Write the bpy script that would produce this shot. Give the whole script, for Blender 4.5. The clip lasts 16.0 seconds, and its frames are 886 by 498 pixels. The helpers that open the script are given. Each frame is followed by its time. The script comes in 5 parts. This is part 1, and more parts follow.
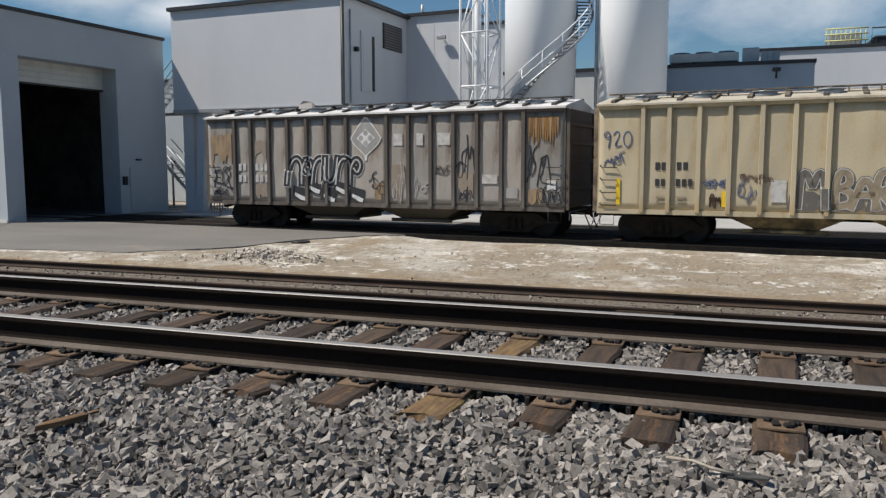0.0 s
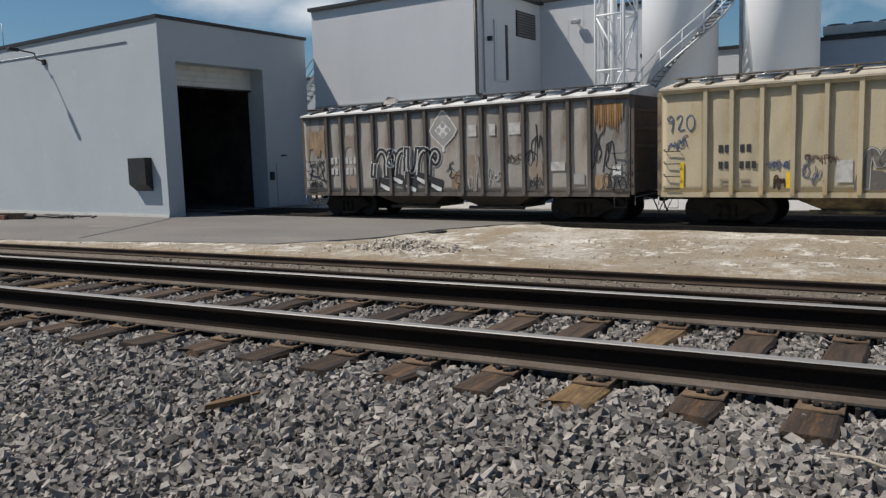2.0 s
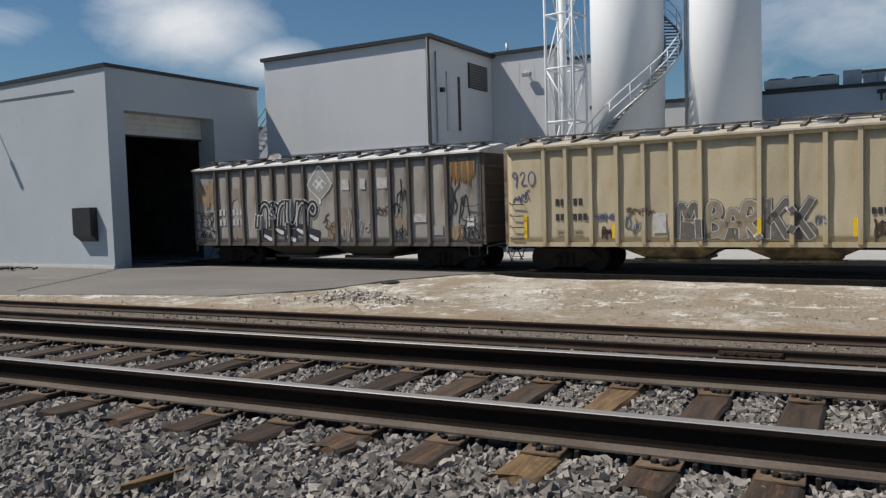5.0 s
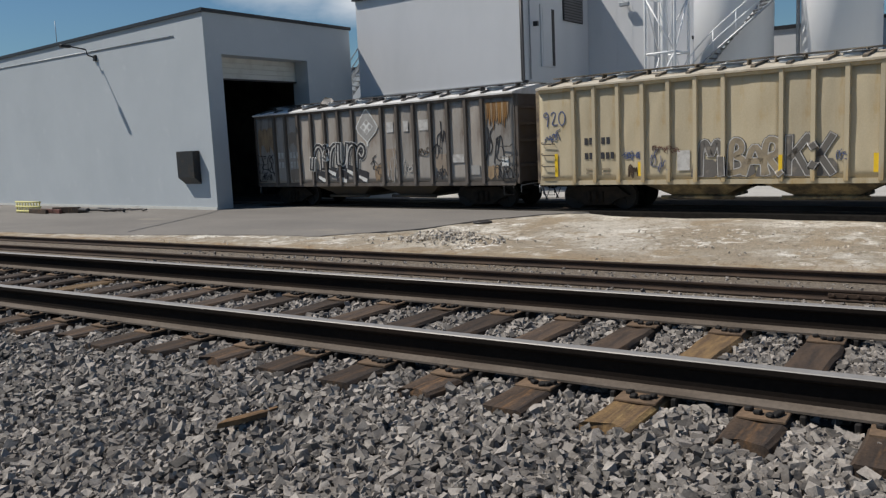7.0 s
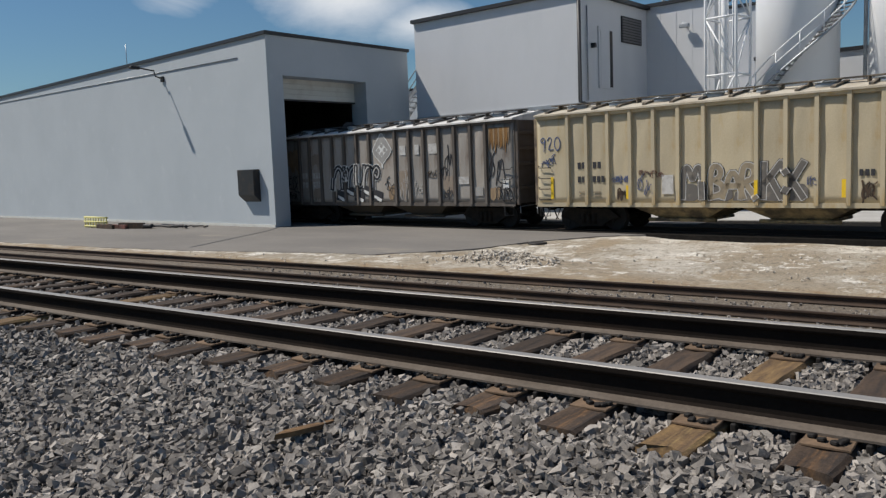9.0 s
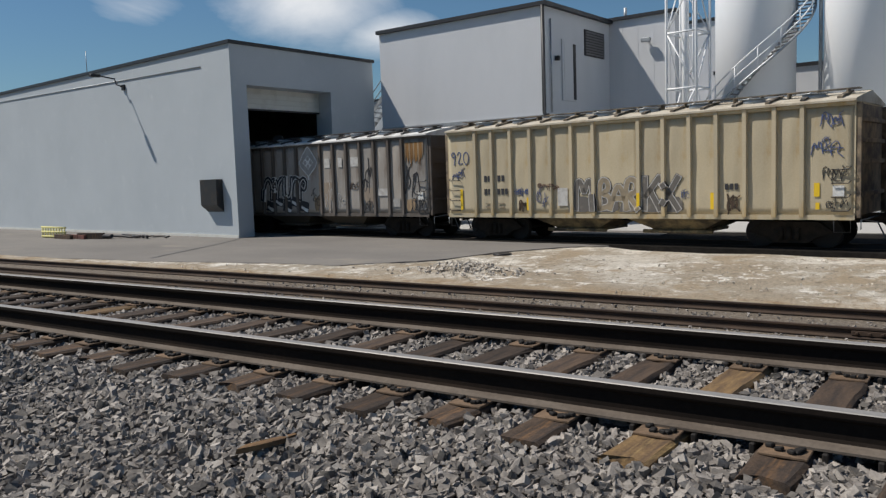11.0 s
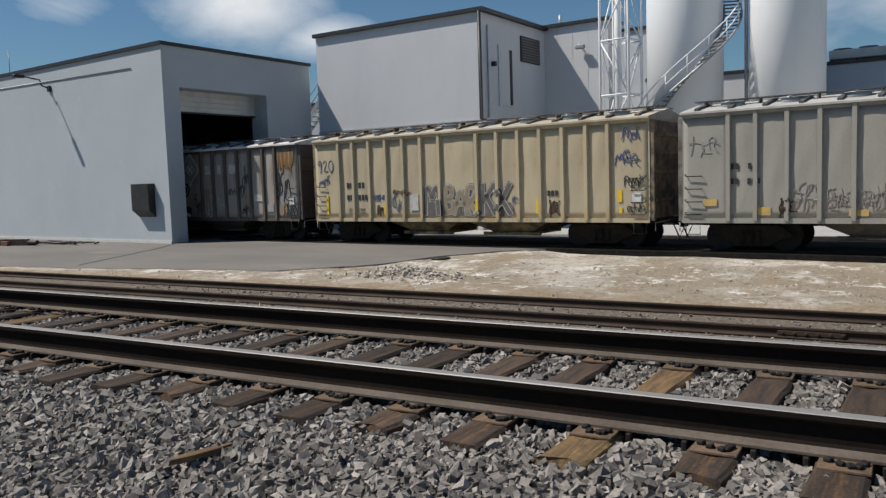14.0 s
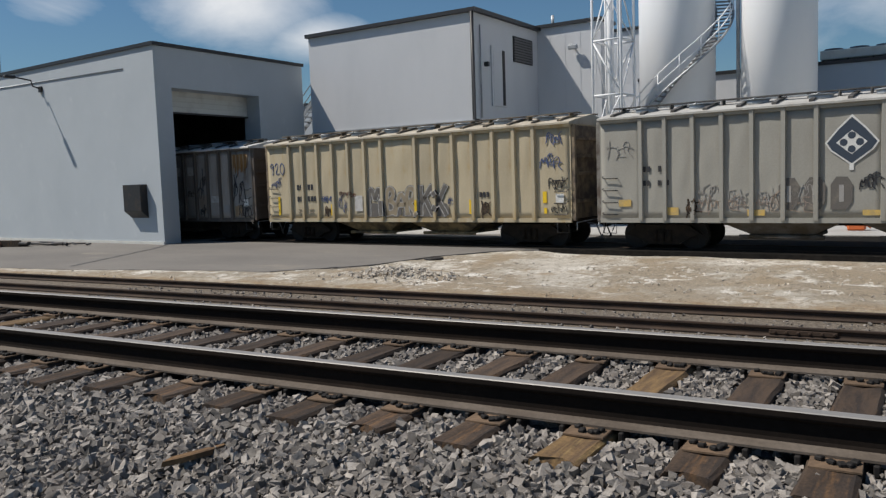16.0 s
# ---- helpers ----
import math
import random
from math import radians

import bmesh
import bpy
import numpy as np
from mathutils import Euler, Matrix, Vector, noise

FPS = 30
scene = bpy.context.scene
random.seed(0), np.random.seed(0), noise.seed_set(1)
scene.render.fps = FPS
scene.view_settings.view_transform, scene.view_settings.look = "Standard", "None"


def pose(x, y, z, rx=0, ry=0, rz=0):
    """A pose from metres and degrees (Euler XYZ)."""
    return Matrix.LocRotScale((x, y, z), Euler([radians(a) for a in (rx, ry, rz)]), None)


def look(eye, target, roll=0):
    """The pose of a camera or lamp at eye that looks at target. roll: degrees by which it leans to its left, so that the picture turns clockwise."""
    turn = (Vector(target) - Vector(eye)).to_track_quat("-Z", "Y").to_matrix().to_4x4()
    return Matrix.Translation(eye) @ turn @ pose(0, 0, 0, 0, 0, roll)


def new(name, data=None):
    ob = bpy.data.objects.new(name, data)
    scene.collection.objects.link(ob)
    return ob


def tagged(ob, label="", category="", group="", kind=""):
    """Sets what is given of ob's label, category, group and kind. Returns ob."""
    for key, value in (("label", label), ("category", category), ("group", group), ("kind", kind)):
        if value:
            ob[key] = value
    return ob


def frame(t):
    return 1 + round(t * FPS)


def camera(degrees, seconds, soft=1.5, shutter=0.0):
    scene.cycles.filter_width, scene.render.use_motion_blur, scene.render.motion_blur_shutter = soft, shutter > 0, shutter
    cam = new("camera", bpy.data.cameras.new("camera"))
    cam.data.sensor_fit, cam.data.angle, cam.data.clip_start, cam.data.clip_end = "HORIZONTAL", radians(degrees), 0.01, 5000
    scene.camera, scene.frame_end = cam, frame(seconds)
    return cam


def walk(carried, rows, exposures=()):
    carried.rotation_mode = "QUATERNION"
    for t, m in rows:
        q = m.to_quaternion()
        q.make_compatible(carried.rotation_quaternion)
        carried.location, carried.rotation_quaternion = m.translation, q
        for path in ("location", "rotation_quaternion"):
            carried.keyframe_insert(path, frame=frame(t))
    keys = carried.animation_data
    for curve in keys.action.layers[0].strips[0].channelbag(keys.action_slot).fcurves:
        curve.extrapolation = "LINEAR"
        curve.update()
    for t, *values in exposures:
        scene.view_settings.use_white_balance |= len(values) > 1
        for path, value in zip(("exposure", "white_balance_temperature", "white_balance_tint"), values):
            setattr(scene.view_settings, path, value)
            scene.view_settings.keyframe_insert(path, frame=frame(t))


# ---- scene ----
cam = camera(58.2, 16.0, 1.35)
# seconds, eye, target, roll; x runs along the main track, z = 0 is the top of its ties
PATH = [
    (0, (0.109, -4.127, 1.24), (-0.576, -2.26, 1.028), -0.1),
    (0.5, (0.105, -4.134, 1.237), (-0.596, -2.272, 1.025), -0.1),
    (1, (0.096, -4.131, 1.235), (-0.622, -2.276, 1.027), -0.5),
    (1.5, (0.083, -4.158, 1.24), (-0.741, -2.351, 1.008), -1.2),
    (2, (0.076, -4.163, 1.239), (-0.914, -2.44, 1.005), -1.8),
    (2.5, (0.067, -4.177, 1.234), (-0.951, -2.471, 1.0), -2.7),
    (3, (0.06, -4.172, 1.24), (-0.983, -2.478, 1.028), -3.1),
    (3.5, (0.058, -4.167, 1.257), (-0.888, -2.416, 1.06), -2.3),
    (3.7, (0.041, -4.154, 1.25), (-0.841, -2.369, 1.065), -2.3),
    (5.8, (0.018, -3.803, 1.293), (-0.91, -2.035, 1.193), -1.5),
    (6, (0.002, -3.793, 1.288), (-0.964, -2.045, 1.179), -2.1),
    (6.5, (-0.008, -3.786, 1.282), (-1.055, -2.096, 1.065), -2.2),
    (7, (-0.012, -3.798, 1.28), (-1.105, -2.144, 1.021), -2.7),
    (7.5, (-0.001, -3.795, 1.264), (-1.189, -2.21, 0.987), -2.3),
    (8, (-0.018, -3.811, 1.265), (-1.24, -2.25, 0.997), -1.9),
    (8.5, (-0.017, -3.816, 1.27), (-1.244, -2.255, 1.031), -1.8),
    (9, (-0.009, -3.832, 1.268), (-1.214, -2.249, 1.066), -2.2),
    (11.5, (-0.002, -3.825, 1.277), (-1.109, -2.17, 1.09), -1.6),
    (12, (-0.007, -3.815, 1.269), (-1.086, -2.144, 1.068), -1.5),
    (12.5, (-0.014, -3.826, 1.273), (-1.104, -2.161, 1.072), -1.2),
    (13, (-0.015, -3.835, 1.278), (-1.084, -2.156, 1.085), -1.2),
    (13.5, (-0.007, -3.833, 1.28), (-1.033, -2.126, 1.098), -1.6),
    (14, (0.001, -3.827, 1.277), (-1.004, -2.107, 1.104), -1.9),
    (14.5, (-0.002, -3.825, 1.275), (-0.977, -2.086, 1.107), -1.4),
    (15, (-0.003, -3.833, 1.275), (-0.993, -2.102, 1.116), -1.5),
    (15.5, (0.001, -3.831, 1.275), (-0.998, -2.103, 1.143), -1.9),
    (16, (0.006, -3.828, 1.278), (-0.985, -2.099, 1.105), -2.0),
]
walk(cam, [(t, look(eye, target, roll)) for t, eye, target, roll in PATH],
     exposures=[(0.0, 0.01), (1.0, -0.01), (2.0, -0.1), (3.5, -0.1), (6.0, -0.2), (7.0, -0.15), (9.0, -0.1), (16.0, -0.13)])

# ---------------------------------------------------------------- light
SUN = Vector((-0.64, -0.33, 1.0)).normalized()
world = bpy.data.worlds.new("world")
scene.world = world
world.use_nodes = True


# centre, half widths and thickness of the cloud banks, as directions
CLOUDS = [((-0.60, 0.775, 0.175), (0.085, 0.085, 0.034), 0.55), ((-0.67, 0.70, 0.215), (0.125, 0.13, 0.065), 0.62), ((-0.79, 0.56, 0.205), (0.06, 0.08, 0.03), 0.34), ((0.02, 0.97, 0.20), (0.30, 0.3, 0.10), 0.42)]


def make_sky():
    nt = world.node_tree
    nt.nodes.clear()
    out = nt.nodes.new("ShaderNodeOutputWorld")
    bg = nt.nodes.new("ShaderNodeBackground")
    sky = nt.nodes.new("ShaderNodeTexSky")
    sky.sky_type, sky.sun_disc = "NISHITA", False
    sky.sun_elevation = math.asin(SUN.z)
    sky.sun_rotation = math.atan2(SUN.x, SUN.y)
    sky.air_density, sky.dust_density, sky.ozone_density = 1.2, 0.15, 4.0
    # thin high clouds: torn noise inside a few long banks on the dome
    add, link = nt.nodes.new, nt.links.new
    co = add("ShaderNodeTexCoord")
    mp = add("ShaderNodeMapping")
    mp.inputs["Scale"].default_value = (1.0, 1.0, 2.2)
    link(co.outputs["Generated"], mp.inputs["Vector"])
    no = add("ShaderNodeTexNoise")
    no.inputs["Scale"].default_value, no.inputs["Detail"].default_value = 5.0, 8.0
    no.inputs["Roughness"].default_value, no.inputs["Distortion"].default_value = 0.6, 0.4
    link(mp.outputs["Vector"], no.inputs["Vector"])

    def math_node(op, p, q):
        n = add("ShaderNodeMath")
        n.operation = op
        for sock, v in zip(n.inputs, (p, q)):
            if isinstance(v, (int, float)):
                sock.default_value = v
            else:
                link(v, sock)
        return n.outputs[0]

    total = 0.0
    for (cx, cy, cz), (wx, wy, wz), amount in CLOUDS:
        m2 = add("ShaderNodeMapping")
        m2.vector_type = "POINT"
        m2.inputs["Location"].default_value = (-cx / wx, -cy / wy, -cz / wz)
        m2.inputs["Scale"].default_value = (1 / wx, 1 / wy, 1 / wz)
        link(co.outputs["Generated"], m2.inputs["Vector"])
        ln = add("ShaderNodeVectorMath")
        ln.operation = "LENGTH"
        link(m2.outputs["Vector"], ln.inputs[0])
        near = add("ShaderNodeMapRange")
        near.inputs[1].default_value, near.inputs[2].default_value = 1.15, 0.2
        near.inputs[3].default_value, near.inputs[4].default_value = 0.0, amount
        link(ln.outputs["Value"], near.inputs[0])
        total = math_node("MAXIMUM", near.outputs[0], total)
    torn = math_node("ADD", total, math_node("MULTIPLY", no.outputs["Fac"], 0.9))
    rp = add("ShaderNodeMapRange")
    rp.inputs[1].default_value, rp.inputs[2].default_value = 0.62, 1.28
    link(torn, rp.inputs[0])
    mx = add("ShaderNodeMix")
    mx.data_type = "RGBA"
    mx.inputs[7].default_value = (14.5, 14.8, 15.2, 1)
    link(rp.outputs[0], mx.inputs[0])
    tint = nt.nodes.new("ShaderNodeMix")
    tint.data_type, tint.blend_type = "RGBA", "MULTIPLY"
    tint.inputs[0].default_value = 1.0
    tint.inputs[7].default_value = (0.76, 0.98, 1.12, 1)
    nt.links.new(sky.outputs["Color"], tint.inputs[6])
    nt.links.new(tint.outputs[2], mx.inputs[6])
    nt.links.new(mx.outputs[2], bg.inputs["Color"])
    bg.inputs["Strength"].default_value = 0.061
    nt.links.new(bg.outputs["Background"], out.inputs["Surface"])


make_sky()
sun_data = bpy.data.lights.new("sun", "SUN")
sun_data.energy, sun_data.angle, sun_data.color = 5.0, radians(0.53), (1.0, 0.94, 0.85)
sun = new("sun", sun_data)
sun.matrix_world = look(SUN * 60, (0, 0, 0))

# ---------------------------------------------------------------- materials


def material(name, color, rough=0.7, metal=0.0, second=None, scale=3.0, cover=0.5, soft=0.2, stretch=(1, 1, 1), fine=0.15,
             fine_scale=40.0, bump=0.2, bump_scale=60.0, third=None, third_scale=1.0, third_cover=0.4, vary=0.0, island=False,
             coords="Object", relief=0.01, gloss=0.5):
    """A painted, worn or grained surface: base colour, patches of a second and third colour, fine grain and relief."""
    m = bpy.data.materials.new(name)
    m.use_nodes = True
    nt = m.node_tree
    bsdf = nt.nodes["Principled BSDF"]
    bsdf.inputs["Roughness"].default_value, bsdf.inputs["Metallic"].default_value = rough, metal
    bsdf.inputs["Specular IOR Level"].default_value = gloss
    add, link = nt.nodes.new, nt.links.new
    co = add("ShaderNodeTexCoord")
    src = co.outputs["Object"]
    if coords == "World":
        src = add("ShaderNodeNewGeometry").outputs["Position"]
    mp = add("ShaderNodeMapping")
    mp.inputs["Scale"].default_value = stretch
    link(src, mp.inputs["Vector"])

    def noisy(sc, detail=6.0, vec=None):
        n = add("ShaderNodeTexNoise")
        n.inputs["Scale"].default_value, n.inputs["Detail"].default_value = sc, detail
        n.inputs["Roughness"].default_value = 0.62
        link(vec or mp.outputs["Vector"], n.inputs["Vector"])
        return n.outputs["Fac"]

    def mixed(fac, a, b):
        x = add("ShaderNodeMix")
        x.data_type = "RGBA"
        link(fac, x.inputs[0])
        for sock, v in ((x.inputs[6], a), (x.inputs[7], b)):
            if isinstance(v, tuple):
                sock.default_value = (*v[:3], 1)
            else:
                link(v, sock)
        return x.outputs[2]

    def ramp(fac, lo, hi, a=0.0, b=1.0):
        r = add("ShaderNodeMapRange")
        r.inputs[1].default_value, r.inputs[2].default_value = lo, hi
        r.inputs[3].default_value, r.inputs[4].default_value = a, b
        link(fac, r.inputs[0])
        return r.outputs[0]

    col = color
    if second:
        col = mixed(ramp(noisy(scale), 1 - cover - soft / 2, 1 - cover + soft / 2), col, second)
    if third:
        col = mixed(ramp(noisy(third_scale, 8.0), 1 - third_cover - 0.06, 1 - third_cover + 0.06), col, third)
    if not isinstance(col, tuple) or fine or vary:
        # grain and piece to piece variation act on the value
        val = ramp(noisy(fine_scale, 3.0, src), 0.25, 0.75, 1 - fine, 1 + fine)
        hsv = add("ShaderNodeHueSaturation")
        if vary:
            if island:
                rnd = add("ShaderNodeNewGeometry").outputs["Random Per Island"]
            else:
                rnd = add("ShaderNodeObjectInfo").outputs["Random"]
            v2 = ramp(rnd, 0, 1, 1 - vary, 1 + vary)
            mul = add("ShaderNodeMath")
            mul.operation = "MULTIPLY"
            link(val, mul.inputs[0])
            link(v2, mul.inputs[1])
            val = mul.outputs[0]
        link(val, hsv.inputs["Value"])
        if isinstance(col, tuple):
            hsv.inputs["Color"].default_value = (*col[:3], 1)
        else:
            link(col, hsv.inputs["Color"])
        col = hsv.outputs["Color"]
    link(col, bsdf.inputs["Base Color"])
    if bump:
        b = add("ShaderNodeBump")
        b.inputs["Strength"].default_value, b.inputs["Distance"].default_value = bump, relief
        link(noisy(bump_scale, 5.0, src), b.inputs["Height"])
        link(b.outputs["Normal"], bsdf.inputs["Normal"])
    return m


M = {}
M["white_wall"] = material("painted_block_wall", (0.46, 0.50, 0.53), 0.75, second=(0.42, 0.46, 0.49), scale=0.35, cover=0.45, soft=0.35,
                           third=(0.49, 0.525, 0.55), third_scale=1.3, third_cover=0.35, fine=0.04, bump=0.12, bump_scale=35)
M["panel_wall"] = material("painted_metal_siding", (0.60, 0.61, 0.63), 0.55, second=(0.55, 0.565, 0.585), scale=0.4, cover=0.4, soft=0.3,
                           stretch=(1, 1, 0.4), fine=0.03, bump=0.05)
# pale siding coloured blue-grey to stand for the shade on it
M["shaded_wall"] = material("shade_blue_siding", (0.29, 0.355, 0.43), 0.6, second=(0.25, 0.31, 0.38), scale=0.5, cover=0.5, soft=0.4, fine=0.05)
M["black_cap"] = material("black_metal_cap", (0.02, 0.021, 0.024), 0.5, fine=0.2, bump=0.05)
M["dark_steel"] = material("dark_steel", (0.03, 0.03, 0.032), 0.5, 0.3, second=(0.06, 0.045, 0.035), scale=4, cover=0.4, fine=0.2)
M["louvre"] = material("grey_louvre", (0.14, 0.14, 0.145), 0.6, fine=0.1)
M["truck"] = material("black_truck_iron", (0.02, 0.018, 0.016), 0.95, gloss=0.1, second=(0.032, 0.026, 0.021), scale=5, fine=0.2)
M["galvanised"] = material("galvanised_steel", (0.42, 0.44, 0.46), 0.45, 0.4, second=(0.34, 0.36, 0.38), scale=3, fine=0.1)
M["silo"] = material("white_silo_paint", (0.89, 0.895, 0.90), 0.5, second=(0.82, 0.835, 0.85), scale=0.5, cover=0.45, soft=0.4,
                     stretch=(1, 1, 0.15), fine=0.02, bump=0.03)
M["door_white"] = material("white_shutter_paint", (0.62, 0.62, 0.58), 0.6, second=(0.52, 0.51, 0.47), scale=1.5, cover=0.4, fine=0.05)
M["interior"] = material("dark_interior", (0.16, 0.15, 0.14), 0.9, second=(0.09, 0.085, 0.08), scale=1.0, fine=0.1)
# rust brown taken near black: shade below the rail head painted in
M["rail_web"] = material("shaded_rust_web", (0.016, 0.0125, 0.0105), 0.95, gloss=0.08, second=(0.024, 0.017, 0.013), scale=3, cover=0.45, stretch=(0.3, 1, 1), fine=0.2)
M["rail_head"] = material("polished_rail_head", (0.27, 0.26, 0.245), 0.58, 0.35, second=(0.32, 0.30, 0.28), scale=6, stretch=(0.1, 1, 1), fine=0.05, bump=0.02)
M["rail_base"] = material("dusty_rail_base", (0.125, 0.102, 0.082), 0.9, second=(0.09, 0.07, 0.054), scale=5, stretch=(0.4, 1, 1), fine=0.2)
M["rust_rail"] = material("rusty_siding_rail", (0.032, 0.020, 0.014), 0.9, second=(0.055, 0.034, 0.022), scale=4, stretch=(0.3, 1, 1), fine=0.25)
M["tie_plate"] = material("rusty_tie_plate", (0.165, 0.108, 0.066), 0.9, second=(0.10, 0.066, 0.042), scale=14, fine=0.2, vary=0.2)
M["spike"] = material("dark_spike", (0.008, 0.006, 0.005), 0.8, fine=0.2)
M["stone"] = material("crushed_stone", (0.27, 0.245, 0.218), 0.9, second=(0.135, 0.118, 0.105), scale=9, cover=0.45, soft=0.3, fine=0.18, fine_scale=120,
                      bump=0.5, bump_scale=70, vary=0.62, island=True)
# bed far darker than the stones: shade of their gaps painted in
M["ballast_bed"] = material("gap_shade_ballast", (0.03, 0.027, 0.025), 0.95, second=(0.10, 0.092, 0.085), scale=28, cover=0.5, soft=0.12, fine=0.35, fine_scale=70,
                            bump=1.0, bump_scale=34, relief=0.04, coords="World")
# near black: the train's shade on the ground put into the colour
M["train_shade"] = material("train_shade_trackbed", (0.010, 0.009, 0.008), 0.95, gloss=0.1, second=(0.018, 0.016, 0.014), scale=6, fine=0.3, bump=0.3, bump_scale=30, relief=0.02, coords="World")
M["asphalt"] = material("worn_asphalt_apron", (0.19, 0.175, 0.157), 0.9, second=(0.145, 0.134, 0.122), scale=0.35, cover=0.5, soft=0.3, stretch=(0.5, 1, 1),
                        third=(0.25, 0.222, 0.182), third_scale=0.5, third_cover=0.34, fine=0.16, fine_scale=30, bump=0.3, bump_scale=50)
M["concrete"] = material("pale_concrete", (0.42, 0.41, 0.39), 0.85, second=(0.34, 0.33, 0.31), scale=0.6, cover=0.4, fine=0.1)
M["tie_old"] = material("weathered_tie", (0.075, 0.048, 0.030), 0.9, second=(0.03, 0.021, 0.016), scale=5, cover=0.5, stretch=(3, 0.35, 1), third=(0.155, 0.082, 0.034),
                        third_scale=3.0, third_cover=0.38, fine=0.35, fine_scale=60, bump=0.7, bump_scale=40, vary=0.35)
M["tie_bright"] = material("sunbleached_tie", (0.19, 0.118, 0.05), 0.9, second=(0.085, 0.052, 0.028), scale=6, cover=0.5, stretch=(3, 0.35, 1), third=(0.30, 0.205, 0.085),
                           third_scale=4.0, third_cover=0.36, fine=0.3, fine_scale=60, bump=0.7, bump_scale=40, vary=0.15)
M["yellow"] = material("yellow_reflector", (0.75, 0.50, 0.02), 0.45, fine=0.08)
M["black_paint"] = material("black_spray_paint", (0.025, 0.025, 0.03), 0.7, fine=0.2)
M["white_paint"] = material("white_spray_paint", (0.66, 0.66, 0.64), 0.7, second=(0.45, 0.44, 0.42), scale=6, cover=0.4, fine=0.1)
M["pale_yellow"] = material("faded_yellow_plastic", (0.62, 0.58, 0.24), 0.6, fine=0.1)
M["orange"] = material("orange_plastic", (0.65, 0.16, 0.05), 0.5, fine=0.1)
M["red"] = material("faded_red_steel", (0.17, 0.06, 0.045), 0.6, second=(0.09, 0.05, 0.04), scale=5, fine=0.15)


def ground_material():
    """Pale yard dirt with white streaks, tan gravel and grey ballast along the tracks."""
    m = bpy.data.materials.new("yard_dirt")
    m.use_nodes = True
    nt = m.node_tree
    bsdf = nt.nodes["Principled BSDF"]
    bsdf.inputs["Roughness"].default_value = 0.95
    add, link = nt.nodes.new, nt.links.new
    pos = add("ShaderNodeNewGeometry").outputs["Position"]

    def noisy(sc, detail, stretch, rough=0.6):
        mp = add("ShaderNodeMapping")
        mp.inputs["Scale"].default_value = stretch
        link(pos, mp.inputs["Vector"])
        n = add("ShaderNodeTexNoise")
        n.inputs["Scale"].default_value, n.inputs["Detail"].default_value, n.inputs["Roughness"].default_value = sc, detail, rough
        link(mp.outputs["Vector"], n.inputs["Vector"])
        return n.outputs["Fac"]

    def ramp(fac, lo, hi, a=0.0, b=1.0):
        r = add("ShaderNodeMapRange")
        r.inputs[1].default_value, r.inputs[2].default_value, r.inputs[3].default_value, r.inputs[4].default_value = lo, hi, a, b
        link(fac, r.inputs[0])
        return r.outputs[0]

    def mixed(fac, a, b):
        x = add("ShaderNodeMix")
        x.data_type = "RGBA"
        link(fac, x.inputs[0])
        for sock, v in ((x.inputs[6], a), (x.inputs[7], b)):
            if isinstance(v, tuple):
                sock.default_value = (*v, 1)
            else:
                link(v, sock)
        return x.outputs[2]

    col = mixed(ramp(noisy(0.5, 8, (0.8, 0.7, 1)), 0.38, 0.66), (0.32, 0.26, 0.185), (0.36, 0.32, 0.255))
    col = mixed(ramp(noisy(0.30, 7, (0.8, 0.7, 1), 0.6), 0.50, 0.60), col, (0.50, 0.455, 0.385))
    col = mixed(ramp(noisy(0.55, 9, (0.8, 0.65, 1), 0.70), 0.52, 0.60), col, (0.63, 0.585, 0.51))
    col = mixed(ramp(noisy(1.4, 9, (0.9, 0.7, 1), 0.74), 0.555, 0.61), col, (0.78, 0.74, 0.67))
    col = mixed(ramp(noisy(0.8, 8, (0.8, 0.6, 1), 0.7), 0.53, 0.62), col, (0.33, 0.262, 0.178))
    col = mixed(ramp(noisy(7.0, 7, (1.0, 0.5, 1), 0.8), 0.53, 0.62), col, (0.19, 0.155, 0.11))
    # the ballast strip of the tracks lies before the yard
    sep = add("ShaderNodeSeparateXYZ")
    link(pos, sep.inputs[0])
    edge = add("ShaderNodeMath")
    edge.operation = "MULTIPLY_ADD"
    link(noisy(0.8, 5, (1, 1, 1)), edge.inputs[0])
    edge.inputs[1].default_value = 1.4
    link(sep.outputs["Y"], edge.inputs[2])
    bed = mixed(ramp(noisy(16, 6, (1, 1, 1), 0.8), 0.42, 0.62), (0.115, 0.09, 0.065), (0.25, 0.21, 0.165))
    rusty = mixed(ramp(noisy(3.0, 7, (0.5, 1, 1), 0.75), 0.40, 0.58), (0.36, 0.30, 0.215), (0.27, 0.18, 0.095))
    col = mixed(ramp(edge.outputs[0], 10.9, 11.8), rusty, col)
    col = mixed(ramp(edge.outputs[0], 10.15, 10.5), bed, col)
    hsv = add("ShaderNodeHueSaturation")
    link(ramp(noisy(20, 7, (1.0, 0.55, 1), 0.9), 0.32, 0.68, 0.5, 1.42), hsv.inputs["Value"])
    link(col, hsv.inputs["Color"])
    link(hsv.outputs["Color"], bsdf.inputs["Base Color"])
    b = add("ShaderNodeBump")
    b.inputs["Strength"].default_value, b.inputs["Distance"].default_value = 0.8, 0.05
    link(noisy(14, 7, (1, 1, 1), 0.75), b.inputs["Height"])
    link(b.outputs["Normal"], bsdf.inputs["Normal"])
    return m


M["dirt"] = ground_material()

